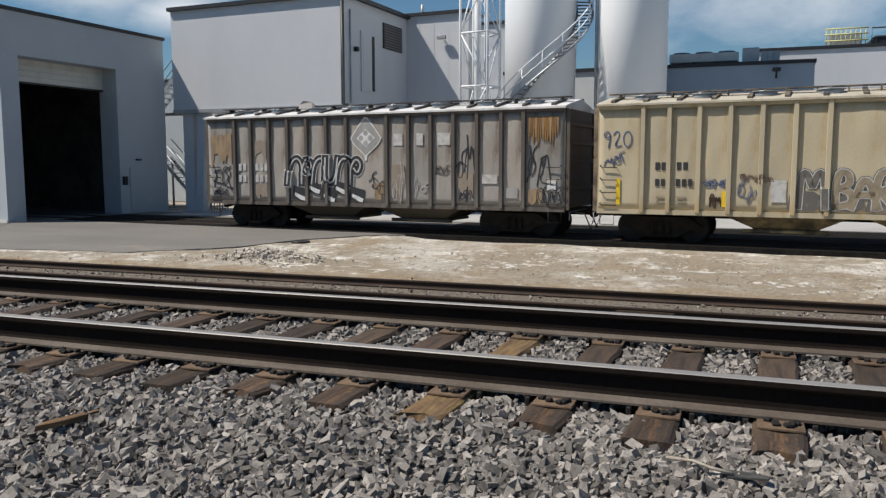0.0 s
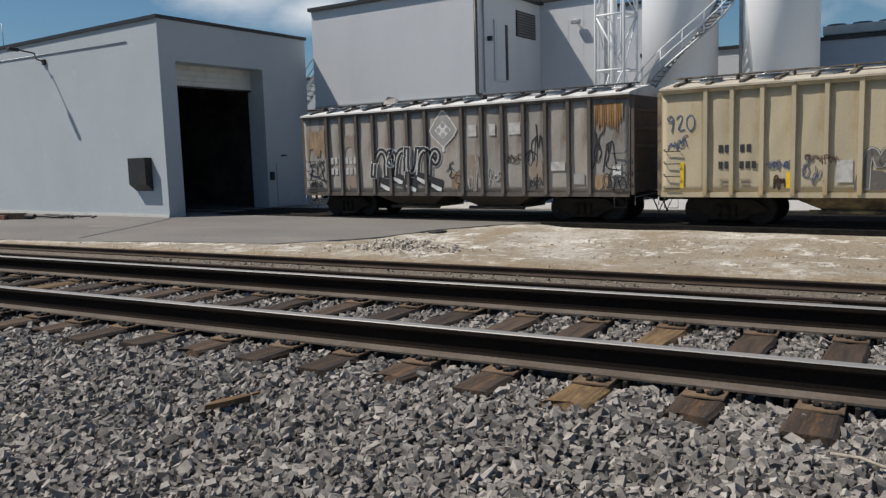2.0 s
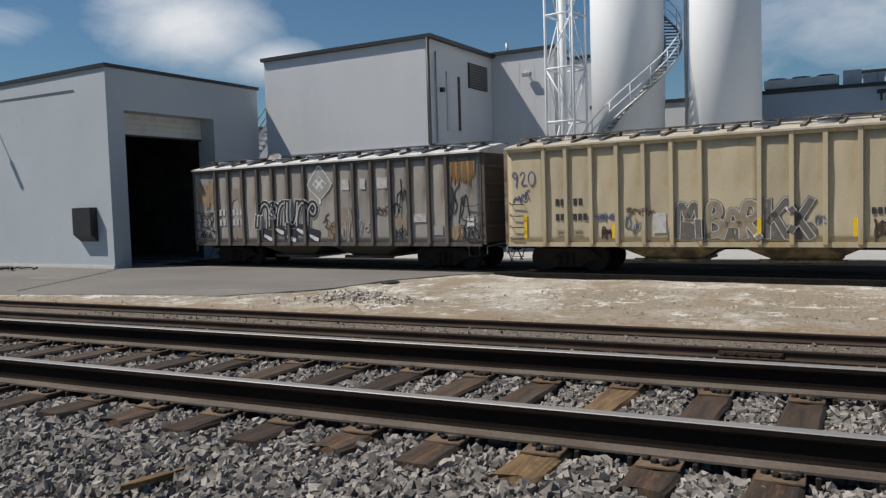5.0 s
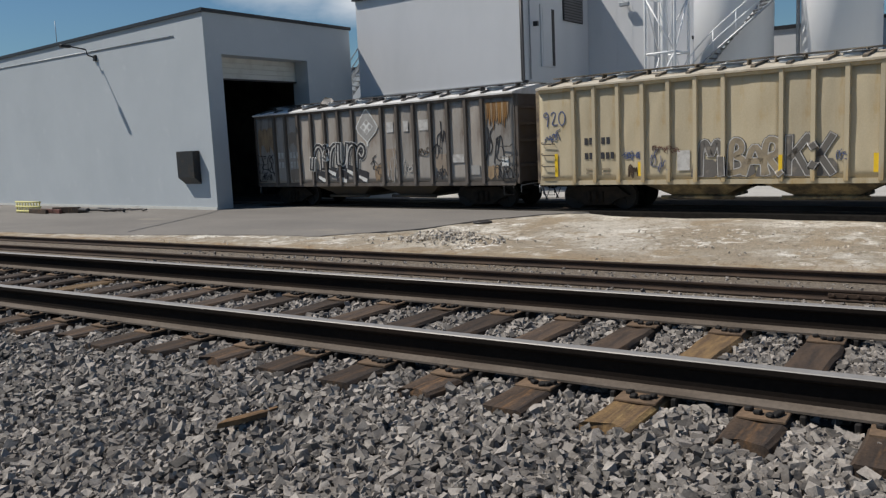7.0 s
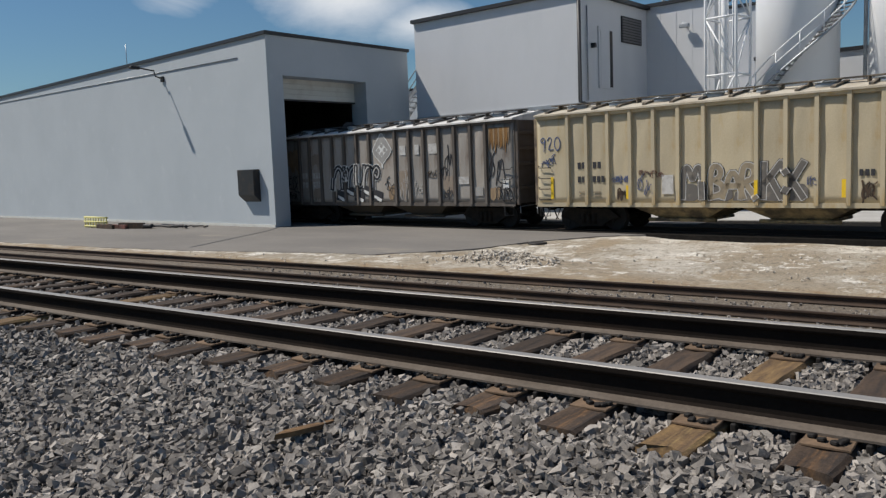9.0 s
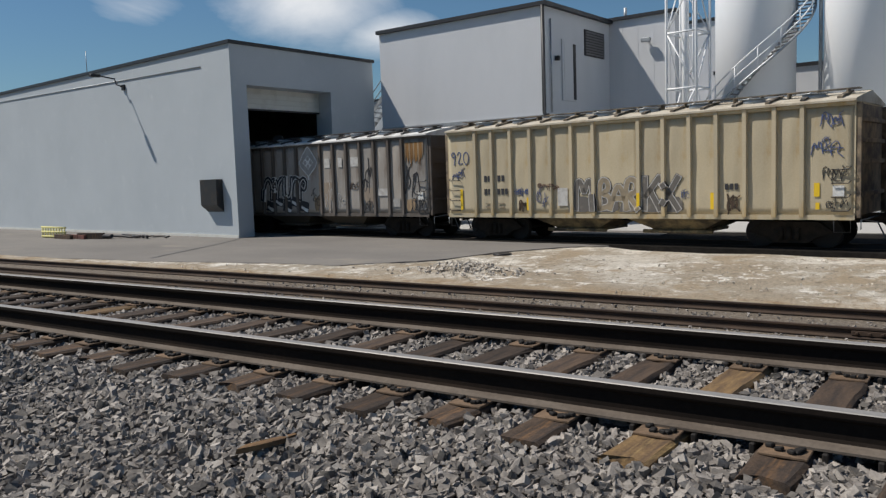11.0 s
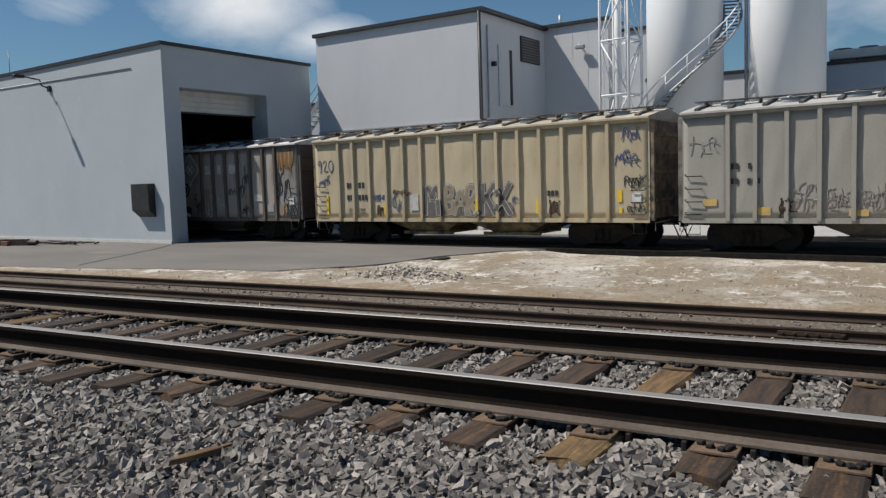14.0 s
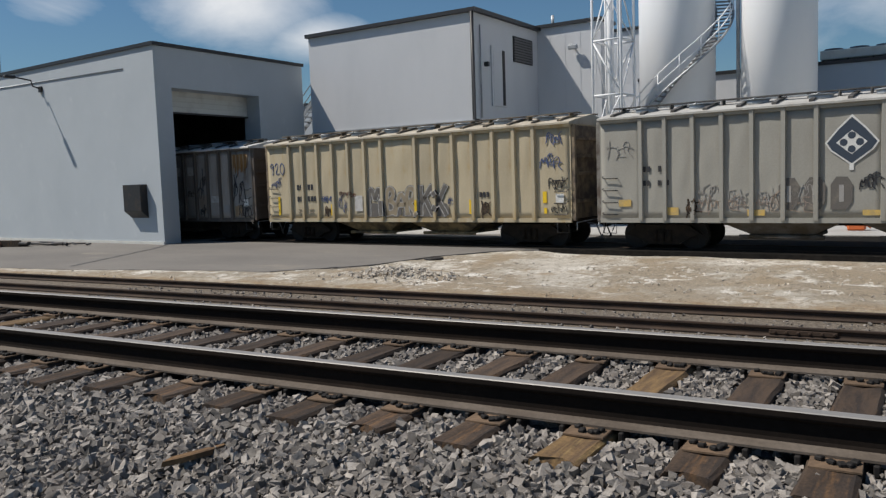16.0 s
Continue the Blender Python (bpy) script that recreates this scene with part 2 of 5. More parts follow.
# ---------------------------------------------------------------- mesh helpers


def finish(bm, mat, name="mesh"):
    me = bpy.data.meshes.new(name)
    bmesh.ops.recalc_face_normals(bm, faces=bm.faces)
    bm.to_mesh(me)
    bm.free()
    for one in (mat if isinstance(mat, (list, tuple)) else (mat,)):
        me.materials.append(one)
    return me


def part(name, bm, mat, parent=None, label=""):
    ob = new(name, finish(bm, mat, name))
    if parent:
        ob.parent = parent
    if label:
        tagged(ob, label)
    return ob


def empty(name, m, label, category, group=""):
    ob = new(name)
    ob.empty_display_size = 0.3
    ob.matrix_world = m
    return tagged(ob, label, category, group)


def box(bm, x0, x1, y0, y1, z0, z1, bevel=0.0, mat=0):
    vs = [bm.verts.new(p) for p in ((x0, y0, z0), (x1, y0, z0), (x1, y1, z0), (x0, y1, z0), (x0, y0, z1), (x1, y0, z1), (x1, y1, z1), (x0, y1, z1))]
    fs = [bm.faces.new([vs[i] for i in q]) for q in ((0, 3, 2, 1), (4, 5, 6, 7), (0, 1, 5, 4), (1, 2, 6, 5), (2, 3, 7, 6), (3, 0, 4, 7))]
    for f in fs:
        f.material_index = mat
    if bevel:
        es = list({e for f in fs for e in f.edges})
        bmesh.ops.bevel(bm, geom=es, offset=bevel, segments=1, affect="EDGES")
    return vs


def tube(bm, pts, r, n=8, cap=True, mat=0):
    """A round bar through the points."""
    pts = [Vector(p) for p in pts]
    rings = []
    for i, p in enumerate(pts):
        d = (pts[min(i + 1, len(pts) - 1)] - pts[max(i - 1, 0)]).normalized()
        a = d.cross(Vector((0, 0, 1)) if abs(d.z) < 0.9 else Vector((1, 0, 0))).normalized()
        b = d.cross(a)
        rings.append([bm.verts.new(p + r * (math.cos(2 * math.pi * k / n) * a + math.sin(2 * math.pi * k / n) * b)) for k in range(n)])
    for u, v in zip(rings, rings[1:]):
        for k in range(n):
            f = bm.faces.new((u[k], u[(k + 1) % n], v[(k + 1) % n], v[k]))
            f.smooth, f.material_index = n > 5, mat
    if cap:
        bm.faces.new(rings[0][::-1]).material_index = mat
        bm.faces.new(rings[-1]).material_index = mat


def prism(bm, outline, x0, x1, mats=None):
    """An outline of (y, z) drawn out along x."""
    a = [bm.verts.new((x0, y, z)) for y, z in outline]
    b = [bm.verts.new((x1, y, z)) for y, z in outline]
    n = len(outline)
    for i in range(n):
        f = bm.faces.new((a[i], a[(i + 1) % n], b[(i + 1) % n], b[i]))
        if mats:
            f.material_index = mats[i]
    bm.faces.new(a[::-1])
    bm.faces.new(b)


def plate(bm, outline, y, depth=0.004, mat=0):
    """A flat shape of (x, z) outline standing on the plane y, proud towards -y."""
    a = [bm.verts.new((x, y, z)) for x, z in outline]
    b = [bm.verts.new((x, y - depth, z)) for x, z in outline]
    n = len(outline)
    bm.faces.new(b).material_index = mat
    for i in range(n):
        bm.faces.new((a[i], a[(i + 1) % n], b[(i + 1) % n], b[i])).material_index = mat


def stroke(bm, pts, w, y, depth=0.003, mat=0):
    """A painted line of width w through (x, z) points."""
    for (x0, z0), (x1, z1) in zip(pts, pts[1:]):
        d = Vector((x1 - x0, z1 - z0))
        if d.length < 1e-4:
            continue
        d.normalize()
        n = Vector((-d.y, d.x)) * w / 2
        e = d * w * 0.35
        plate(bm, [(x0 - n.x - e.x, z0 - n.y - e.y), (x0 + n.x - e.x, z0 + n.y - e.y), (x1 + n.x + e.x, z1 + n.y + e.y), (x1 - n.x + e.x, z1 - n.y + e.y)], y, depth, mat)


# ---------------------------------------------------------------- ground
YARD = -1.05
APRON = [(-90, 10.9), (-28, 10.95), (-22, 11.35), (-20, 11.7), (-17.2, 12.3), (-14.8, 12.5), (-13.7, 13.4), (-12.8, 14.5), (-12.3, 17.0), (-11.2, 18.6), (-9.6, 20.0)]


def train_side(x):
    """Where the near side of the train runs, parallel to the long wall of the shed."""
    return 20.75 - 0.098 * (x + 20)


def profile(y):
    """Height of the ground across the tracks."""
    pts = [(-4000, -0.6), (-9, -0.5), (-3.2, -0.33), (-2.0, -0.22), (-0.9, -0.075), (-0.5, -0.055), (2.0, -0.06), (2.5, -0.16), (4.6, -0.98), (6.6, YARD - 0.02),
           (9.9, YARD - 0.02), (10.6, YARD + 0.02), (12.0, YARD), (4000, YARD)]
    for (a, za), (b, zb) in zip(pts, pts[1:]):
        if a <= y <= b:
            return za + (zb - za) * (y - a) / (b - a)
    return YARD


def make_ground():
    xs = [-3500, -900, -300, -120, -70, -50] + [round(-40 + 0.5 * i, 2) for i in range(109)] + [20, 30, 60, 200, 900, 3500]
    ys = [-3500, -900, -200, -40, -12, -8] + [round(-5 + 0.25 * i, 2) for i in range(101)] + [20.15, 20.3, 21, 23, 26, 30, 36, 45, 60, 100, 300, 1200, 3800]
    bm = bmesh.new()
    grid = []
    for y in ys:
        row = []
        for x in xs:
            z = profile(y)
            if 9.6 < y < 20.2 and -40 < x < 40:
                k = max(0, min(1, (y - 9.6) / 1.2, (20 - y) / 4.5))
                z += k * (0.02 if x < -11 else 0.055) * noise.fractal(Vector((x * 0.35, y * 0.8, 3.1)), 0.8, 2.0, 4)
                if x < -9.6 and y > np.interp(x, [p[0] for p in APRON], [p[1] for p in APRON]) + 0.1:
                    z = YARD - 0.03
                if x > -10.5:
                    # the dirt drops to the train's track
                    z -= 0.3 * min(1, (x + 10.5) / 4.0) * max(0, min(1, (y - train_side(x) + 1.0) / 0.8))
                # a low heap of broken stone beside the siding
                z += 0.20 * math.exp(-(((x + 10.6) / 1.1) ** 2 + ((y - 12.3) / 0.6) ** 2)) * (1 + 0.6 * noise.noise(Vector((x * 3, y * 3, 0))))
            row.append(bm.verts.new((x, y, z)))
        grid.append(row)
    for i in range(len(ys) - 1):
        for j in range(len(xs) - 1):
            f = bm.faces.new((grid[i][j], grid[i][j + 1], grid[i + 1][j + 1], grid[i + 1][j]))
            f.smooth = True
            # index 2: strip along the train, coloured dark for its shade
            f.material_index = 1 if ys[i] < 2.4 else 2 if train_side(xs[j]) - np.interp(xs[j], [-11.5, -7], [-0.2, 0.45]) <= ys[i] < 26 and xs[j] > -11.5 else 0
    ob = part("ground", bm, [M["dirt"], M["ballast_bed"], M["train_shade"]])
    tagged(ob, "pale dusty railway yard dirt with grey crushed stone", "ground", kind="structure")


make_ground()


def make_pavement():
    """The worn apron before the shed, with a ragged edge to the dirt."""
    bm = bmesh.new()
    line = APRON
    edge = []
    for i in range(322):
        x = -90 + i * 0.25
        base = np.interp(x, [p[0] for p in line], [p[1] for p in line])
        edge.append((x, base + 0.22 * noise.noise(Vector((x * 0.7, 5, 0))) + 0.12 * noise.noise(Vector((x * 3, 9, 0)))))
    top = [bm.verts.new((x, y, YARD + 0.022)) for x, y in edge]
    far = [bm.verts.new((x, 34.0 if x < -27.5 else 27.4, YARD + 0.022)) for x, y in edge]
    low = [bm.verts.new((x, y - 0.06, YARD - 0.1)) for x, y in edge]
    for i in range(len(edge) - 1):
        bm.faces.new((top[i], top[i + 1], far[i + 1], far[i]))
        bm.faces.new((low[i], low[i + 1], top[i + 1], top[i]))
    ob = part("pavement", bm, M["asphalt"])
    tagged(ob, "worn grey asphalt apron with a ragged dusty edge", "pavement", kind="structure")
    bm = bmesh.new()
    pts = [(-22.6, 12.0), (-23.4, 13.6), (-24.4, 15.6), (-25.6, 17.9), (-26.5, 19.2)]
    for (x0, y0), (x1, y1) in zip(pts, pts[1:]):
        vs = [bm.verts.new(p) for p in ((x0 - 0.05, y0, YARD + 0.027), (x0 + 0.06, y0, YARD + 0.027), (x1 + 0.06, y1, YARD + 0.027), (x1 - 0.05, y1, YARD + 0.027))]
        bm.faces.new(vs)
    tagged(part("pavement_joint", bm, M["black_cap"]), "dark tarred joint across the asphalt apron", "joint", kind="structure")
    bm = bmesh.new()
    box(bm, -24.5, 30, 25.6, 60, YARD - 0.2, YARD + 0.03)
    tagged(part("pavement_behind", bm, M["concrete"]), "pale sunlit concrete yard behind the train", "pavement", kind="structure")


make_pavement()

# ---------------------------------------------------------------- tracks
GAUGE = 1.505
TIES = [-4.02, -3.47, -2.94, -2.41, -1.87, -1.32, -0.74, -0.21, 0.35]
TIES += [0.35 + 0.54 * i for i in range(1, 16)] + [-4.02 - 0.54 * i for i in range(1, 110)]


SKEW = -0.038  # the ties lie a little askew


def rail_mesh(x0, x1, mats, scale=1.0):
    """A flat-bottomed rail: foot, web and head."""
    half = [(0.076, 0.0), (0.076, 0.012), (0.022, 0.030), (0.010, 0.045), (0.010, 0.125), (0.034, 0.140), (0.037, 0.150), (0.036, 0.175), (0.032, 0.180)]
    out = [(y * scale, z * scale) for y, z in half] + [(-y * scale, z * scale) for y, z in reversed(half)]
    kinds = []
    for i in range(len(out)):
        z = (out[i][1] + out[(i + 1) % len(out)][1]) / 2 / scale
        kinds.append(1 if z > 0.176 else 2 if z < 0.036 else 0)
    bm = bmesh.new()
    prism(bm, out, x0, x1, kinds)
    return finish(bm, mats, "rail")


def spike_mesh():
    bm = bmesh.new()
    box(bm, -0.017, 0.017, -0.02, 0.02, 0.0, 0.020, 0.005)
    return finish(bm, M["spike"], "spike")


def plate_mesh():
    bm = bmesh.new()
    box(bm, -0.105, 0.105, -0.205, 0.205, -0.004, 0.010, 0.003)
    return finish(bm, M["tie_plate"], "tie_plate")


def tie_mesh(seed, mat):
    """A worn timber: split ends, hollowed top, chipped arrises."""
    rnd = random.Random(seed)
    bm = bmesh.new()
    n = 14
    rows = []
    for i in range(n + 1):
        y = -0.54 + 2.6 * i / n
        w = 0.115 + rnd.uniform(-0.008, 0.008)
        prof = [(-w, -0.17), (-w, -0.012 + rnd.uniform(-0.012, 0)), (-w + 0.02, rnd.uniform(-0.004, 0.003)), (rnd.uniform(-0.03, 0.03), rnd.uniform(-0.012, 0.002)),
                (w - 0.02, rnd.uniform(-0.004, 0.003)), (w, -0.012 + rnd.uniform(-0.012, 0)), (w, -0.17)]
        dy = rnd.uniform(-0.03, 0.03) if i in (0, n) else 0
        rows.append([bm.verts.new((x, y + (dy if j not in (3,) else dy + (0.06 if i == 0 else 0)), z)) for j, (x, z) in enumerate(prof)])
    for a, b in zip(rows, rows[1:]):
        for j in range(len(a) - 1):
            bm.faces.new((a[j], a[j + 1], b[j + 1], b[j]))
    bm.faces.new(rows[0])
    bm.faces.new(rows[-1][::-1])
    return finish(bm, mat, "tie")


def make_main_track():
    track = empty("main_track", pose(0, 0, 0), "main railway track with dark steel rails on weathered timber ties", "railway track")
    for y in (0.0, GAUGE):
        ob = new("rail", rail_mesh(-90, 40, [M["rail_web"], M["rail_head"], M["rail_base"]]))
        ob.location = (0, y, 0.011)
        ob.parent = track
    old = [tie_mesh(s, M["tie_old"]) for s in range(6)]
    bright = [tie_mesh(20 + s, M["tie_bright"]) for s in range(3)]
    plates, spikes = plate_mesh(), spike_mesh()
    rnd = random.Random(11)
    xs = TIES
    for x in xs:
        me = bright[0] if x == -1.32 else bright[1 + rnd.randrange(2)] if rnd.random() < 0.03 else old[rnd.randrange(6)]
        ob = new("tie", me)
        ob.location, ob.rotation_euler = (x, rnd.uniform(-0.04, 0.04), -0.003), (0, 0, SKEW + rnd.uniform(-0.015, 0.015))
        ob.parent = track
        if x < -34:
            continue
        for y in (0.0, GAUGE):
            pl = new("tie_plate", plates)
            pl.location = (x - SKEW * y, y, 0.0)
            pl.parent = track
            if x < -12:
                continue
            for sx, sy in ((-0.062, -0.108), (0.03, -0.168), (0.072, -0.118), (-0.02, -0.150), (0.055, -0.150), (-0.05, 0.10), (0.05, 0.12)):
                sp = new("spike", spikes)
                sp.location = (sx + rnd.uniform(-0.01, 0.01), sy + rnd.uniform(-0.008, 0.008), 0.009)
                sp.rotation_euler = (rnd.uniform(-0.2, 0.2), rnd.uniform(-0.2, 0.2), rnd.uniform(-0.4, 0.4))
                sp.parent = pl
    # rail anchors beside the tie, against the foot of the rail
    bm = bmesh.new()
    box(bm, -0.014, 0.014, -0.092, 0.02, -0.05, 0.006, 0.006)
    anchor = finish(bm, M["spike"], "rail_anchor")
    for x in xs:
        if -10 < x < 3:
            for y in (0.0, GAUGE):
                for dx in (-0.155, 0.155):
                    an = new("rail_anchor", anchor)
                    an.location = (x + dx - SKEW * y, y, 0.0)
                    an.parent = track


make_main_track()


def make_siding(name, y0, z_top, x0, x1, angle, label):
    track = empty(name, pose(0, y0, z_top, 0, 0, angle), label, "railway track")
    for y in (0.0, GAUGE):
        ob = new("rail", rail_mesh(x0, x1, [M["rust_rail"], M["rust_rail"], M["rust_rail"]], 0.8))
        ob.location = (0, y, -0.144)
        ob.parent = track
    return track


siding = make_siding("siding_track", 7.95, YARD + 0.14, -90, 40, 0.0, "rusty siding rails half sunk in grey gravel")
TRAIN_YAW = math.degrees(math.atan(-0.098))
house_track = make_siding("house_track", 19.58, YARD + 0.06, -52, 45, TRAIN_YAW, "dark rails leading into the shed")



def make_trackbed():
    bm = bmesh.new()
    # dark sheet laid under the cars to deepen their shade
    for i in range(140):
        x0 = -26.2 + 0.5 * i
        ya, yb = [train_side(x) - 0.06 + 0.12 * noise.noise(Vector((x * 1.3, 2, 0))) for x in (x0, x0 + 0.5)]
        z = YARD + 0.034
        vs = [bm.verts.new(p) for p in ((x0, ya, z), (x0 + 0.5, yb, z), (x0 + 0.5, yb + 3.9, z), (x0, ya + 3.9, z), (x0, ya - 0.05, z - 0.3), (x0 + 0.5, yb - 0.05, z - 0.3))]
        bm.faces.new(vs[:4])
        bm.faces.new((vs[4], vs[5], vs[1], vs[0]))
    tagged(part("trackbed", bm, M["train_shade"]), "dark bed of the shed track, the train's shade put into its colour", "trackbed", kind="structure")
    rnd = random.Random(21)
    made = [tie_mesh(50 + s, M["tie_grey"]) for s in range(3)]
    for i in range(60):
        ob = new("tie", made[rnd.randrange(3)])
        ob.location, ob.rotation_euler = (-26 + 0.55 * i + rnd.uniform(-0.08, 0.08), rnd.uniform(-0.08, 0.08), -0.155 + rnd.uniform(-0.02, 0.0)), (0, 0, rnd.uniform(-0.04, 0.04))
        ob.parent = siding
    # bolted joint of the near siding rail
    bm = bmesh.new()
    box(bm, -0.43, 0.43, -0.032, -0.012, -0.11, -0.045, 0.006)
    for i in range(6):
        box(bm, -0.38 + 0.15 * i, -0.34 + 0.15 * i, -0.055, -0.03, -0.095, -0.06, 0.006)
    ob = part("joint_bar", bm, M["rust_rail"], siding)
    ob.location = (-1.1, 0, 0)
    # dry grass along the far siding rail
    rng = np.random.default_rng(12)
    bm = bmesh.new()
    for _ in range(900):
        x, y = rng.uniform(-24, 5), 9.55 + abs(rng.normal(0, 0.35))
        if noise.noise(Vector((x * 0.9, y, 4))) < -0.05:
            continue
        h, a = rng.uniform(0.04, 0.14), rng.uniform(0, 3.14)
        dx, dy = 0.008 * math.cos(a), 0.008 * math.sin(a)
        z = profile(y) - 0.01
        bm.faces.new([bm.verts.new(p) for p in ((x - dx, y - dy, z), (x + dx, y + dy, z), (x + rng.normal(0, 0.04), y + rng.normal(0, 0.04), z + h))])
    tagged(part("dry_grass", bm, M["straw"]), "dry straw-coloured weeds along the rusty rail", "grass", kind="stuff")


M["tie_grey"] = material("grey_weathered_tie", (0.15, 0.125, 0.10), 0.95, second=(0.09, 0.07, 0.055), scale=5, stretch=(3, 0.35, 1), fine=0.3, bump=0.6, vary=0.25)
M["straw"] = material("dry_straw", (0.32, 0.22, 0.10), 0.9, fine=0.2, vary=0.3, island=True, bump=0)
make_trackbed()

# ---------------------------------------------------------------- crushed stone


def stones(name, spots, label, size=(0.0115, 0.0245)):
    """Broken stones, each a lopsided block with sharp arrises, in one mesh."""
    cube = np.array([(x, y, z) for x in (-1, 1) for y in (-1, 1) for z in (-1, 1)], float)
    faces = np.array([(0, 1, 3), (0, 3, 2), (4, 6, 7), (4, 7, 5), (0, 4, 5), (0, 5, 1), (2, 3, 7), (2, 7, 6), (0, 2, 6), (0, 6, 4), (1, 5, 7), (1, 7, 3)])
    rng = np.random.default_rng(len(spots))
    n = len(spots)
    v = cube[None] * rng.uniform(0.40, 1.1, (n, 8, 3))
    v *= (rng.uniform(size[0], size[1], (n, 1, 1)) * rng.choice([0.75, 1.0, 1.0, 1.3], (n, 1, 1))) * np.array([1.35, 1.0, 0.72]) * rng.uniform(0.75, 1.25, (n, 1, 3))
    q = rng.normal(size=(n, 4)) * np.array([1, 0.5, 0.5, 1])
    q /= np.linalg.norm(q, axis=1, keepdims=True)
    w, x, y, z = q.T
    rot = np.stack([np.stack([1 - 2 * (y * y + z * z), 2 * (x * y - z * w), 2 * (x * z + y * w)], -1), np.stack([2 * (x * y + z * w), 1 - 2 * (x * x + z * z), 2 * (y * z - x * w)], -1),
                    np.stack([2 * (x * z - y * w), 2 * (y * z + x * w), 1 - 2 * (x * x + y * y)], -1)], 1)
    v = np.einsum("nij,nkj->nki", rot, v) + np.array(spots)[:, None, :]
    f = (faces[None] + 8 * np.arange(n)[:, None, None]).reshape(-1, 3)
    me = bpy.data.meshes.new(name)
    me.vertices.add(8 * n)
    me.vertices.foreach_set("co", v.reshape(-1).astype(np.float32))
    me.loops.add(3 * len(f))
    me.loops.foreach_set("vertex_index", f.reshape(-1).astype(np.int32))
    me.polygons.add(len(f))
    me.polygons.foreach_set("loop_start", np.arange(0, 3 * len(f), 3, dtype=np.int32))
    me.update(calc_edges=True)
    me.shade_flat()
    me.materials.append(M["stone"])
    return tagged(new(name, me), label, "gravel", kind="stuff")


def ballast_spots():
    rng = np.random.default_rng(5)
    out = []

    def strip(x0, x1, y0, y1, per, lift=0.0):
        n = int((x1 - x0) * (y1 - y0) * per)
        xs, ys = rng.uniform(x0, x1, n), rng.uniform(y0, y1, n)
        for x, y in zip(xs, ys):
            if -0.50 - 0.05 * math.sin(17 * x) < y < 2 and min(abs(x + SKEW * y - k) for k in TIES[:60]) < 0.128 and rng.random() < 0.97:
                continue
            bump = (0.022 if y < -0.6 else 0.008) * noise.noise(Vector((x * 1.7, y * 1.7, 0)))
            out.append((x, y, profile(y) + lift + bump + rng.uniform(-0.026, 0.026)))

    strip(-5.5, 1.9, -2.5, -0.08, 2500)
    strip(1.9, 5, -2.5, -0.08, 500)
    strip(-9, 6, -4.6, -2.5, 260)
    strip(-14, -5.5, -3.2, -0.08, 800)
    strip(-24, -14, -2.6, -0.08, 260)
    strip(-8, 4, 0.05, 1.48, 2000, 0.0)
    strip(-18, -8, 0.05, 1.48, 600, 0.0)
    strip(-30, -18, 0.05, 1.48, 200, 0.0)
    strip(-12, 5, 1.55, 2.7, 200)
    strip(-16, 3, 6.0, 7.8, 90)
    strip(-16, 3, 8.1, 9.3, 40)
    return out


stones("ballast", ballast_spots(), "loose grey crushed stone ballast round the ties")

# ---------------------------------------------------------------- buildings


def wall_box(name, parent, x0, x1, y0, y1, z0, z1, mat, label=""):
    bm = bmesh.new()
    box(bm, x0, x1, y0, y1, z0, z1)
    return part(name, bm, mat, parent, label)


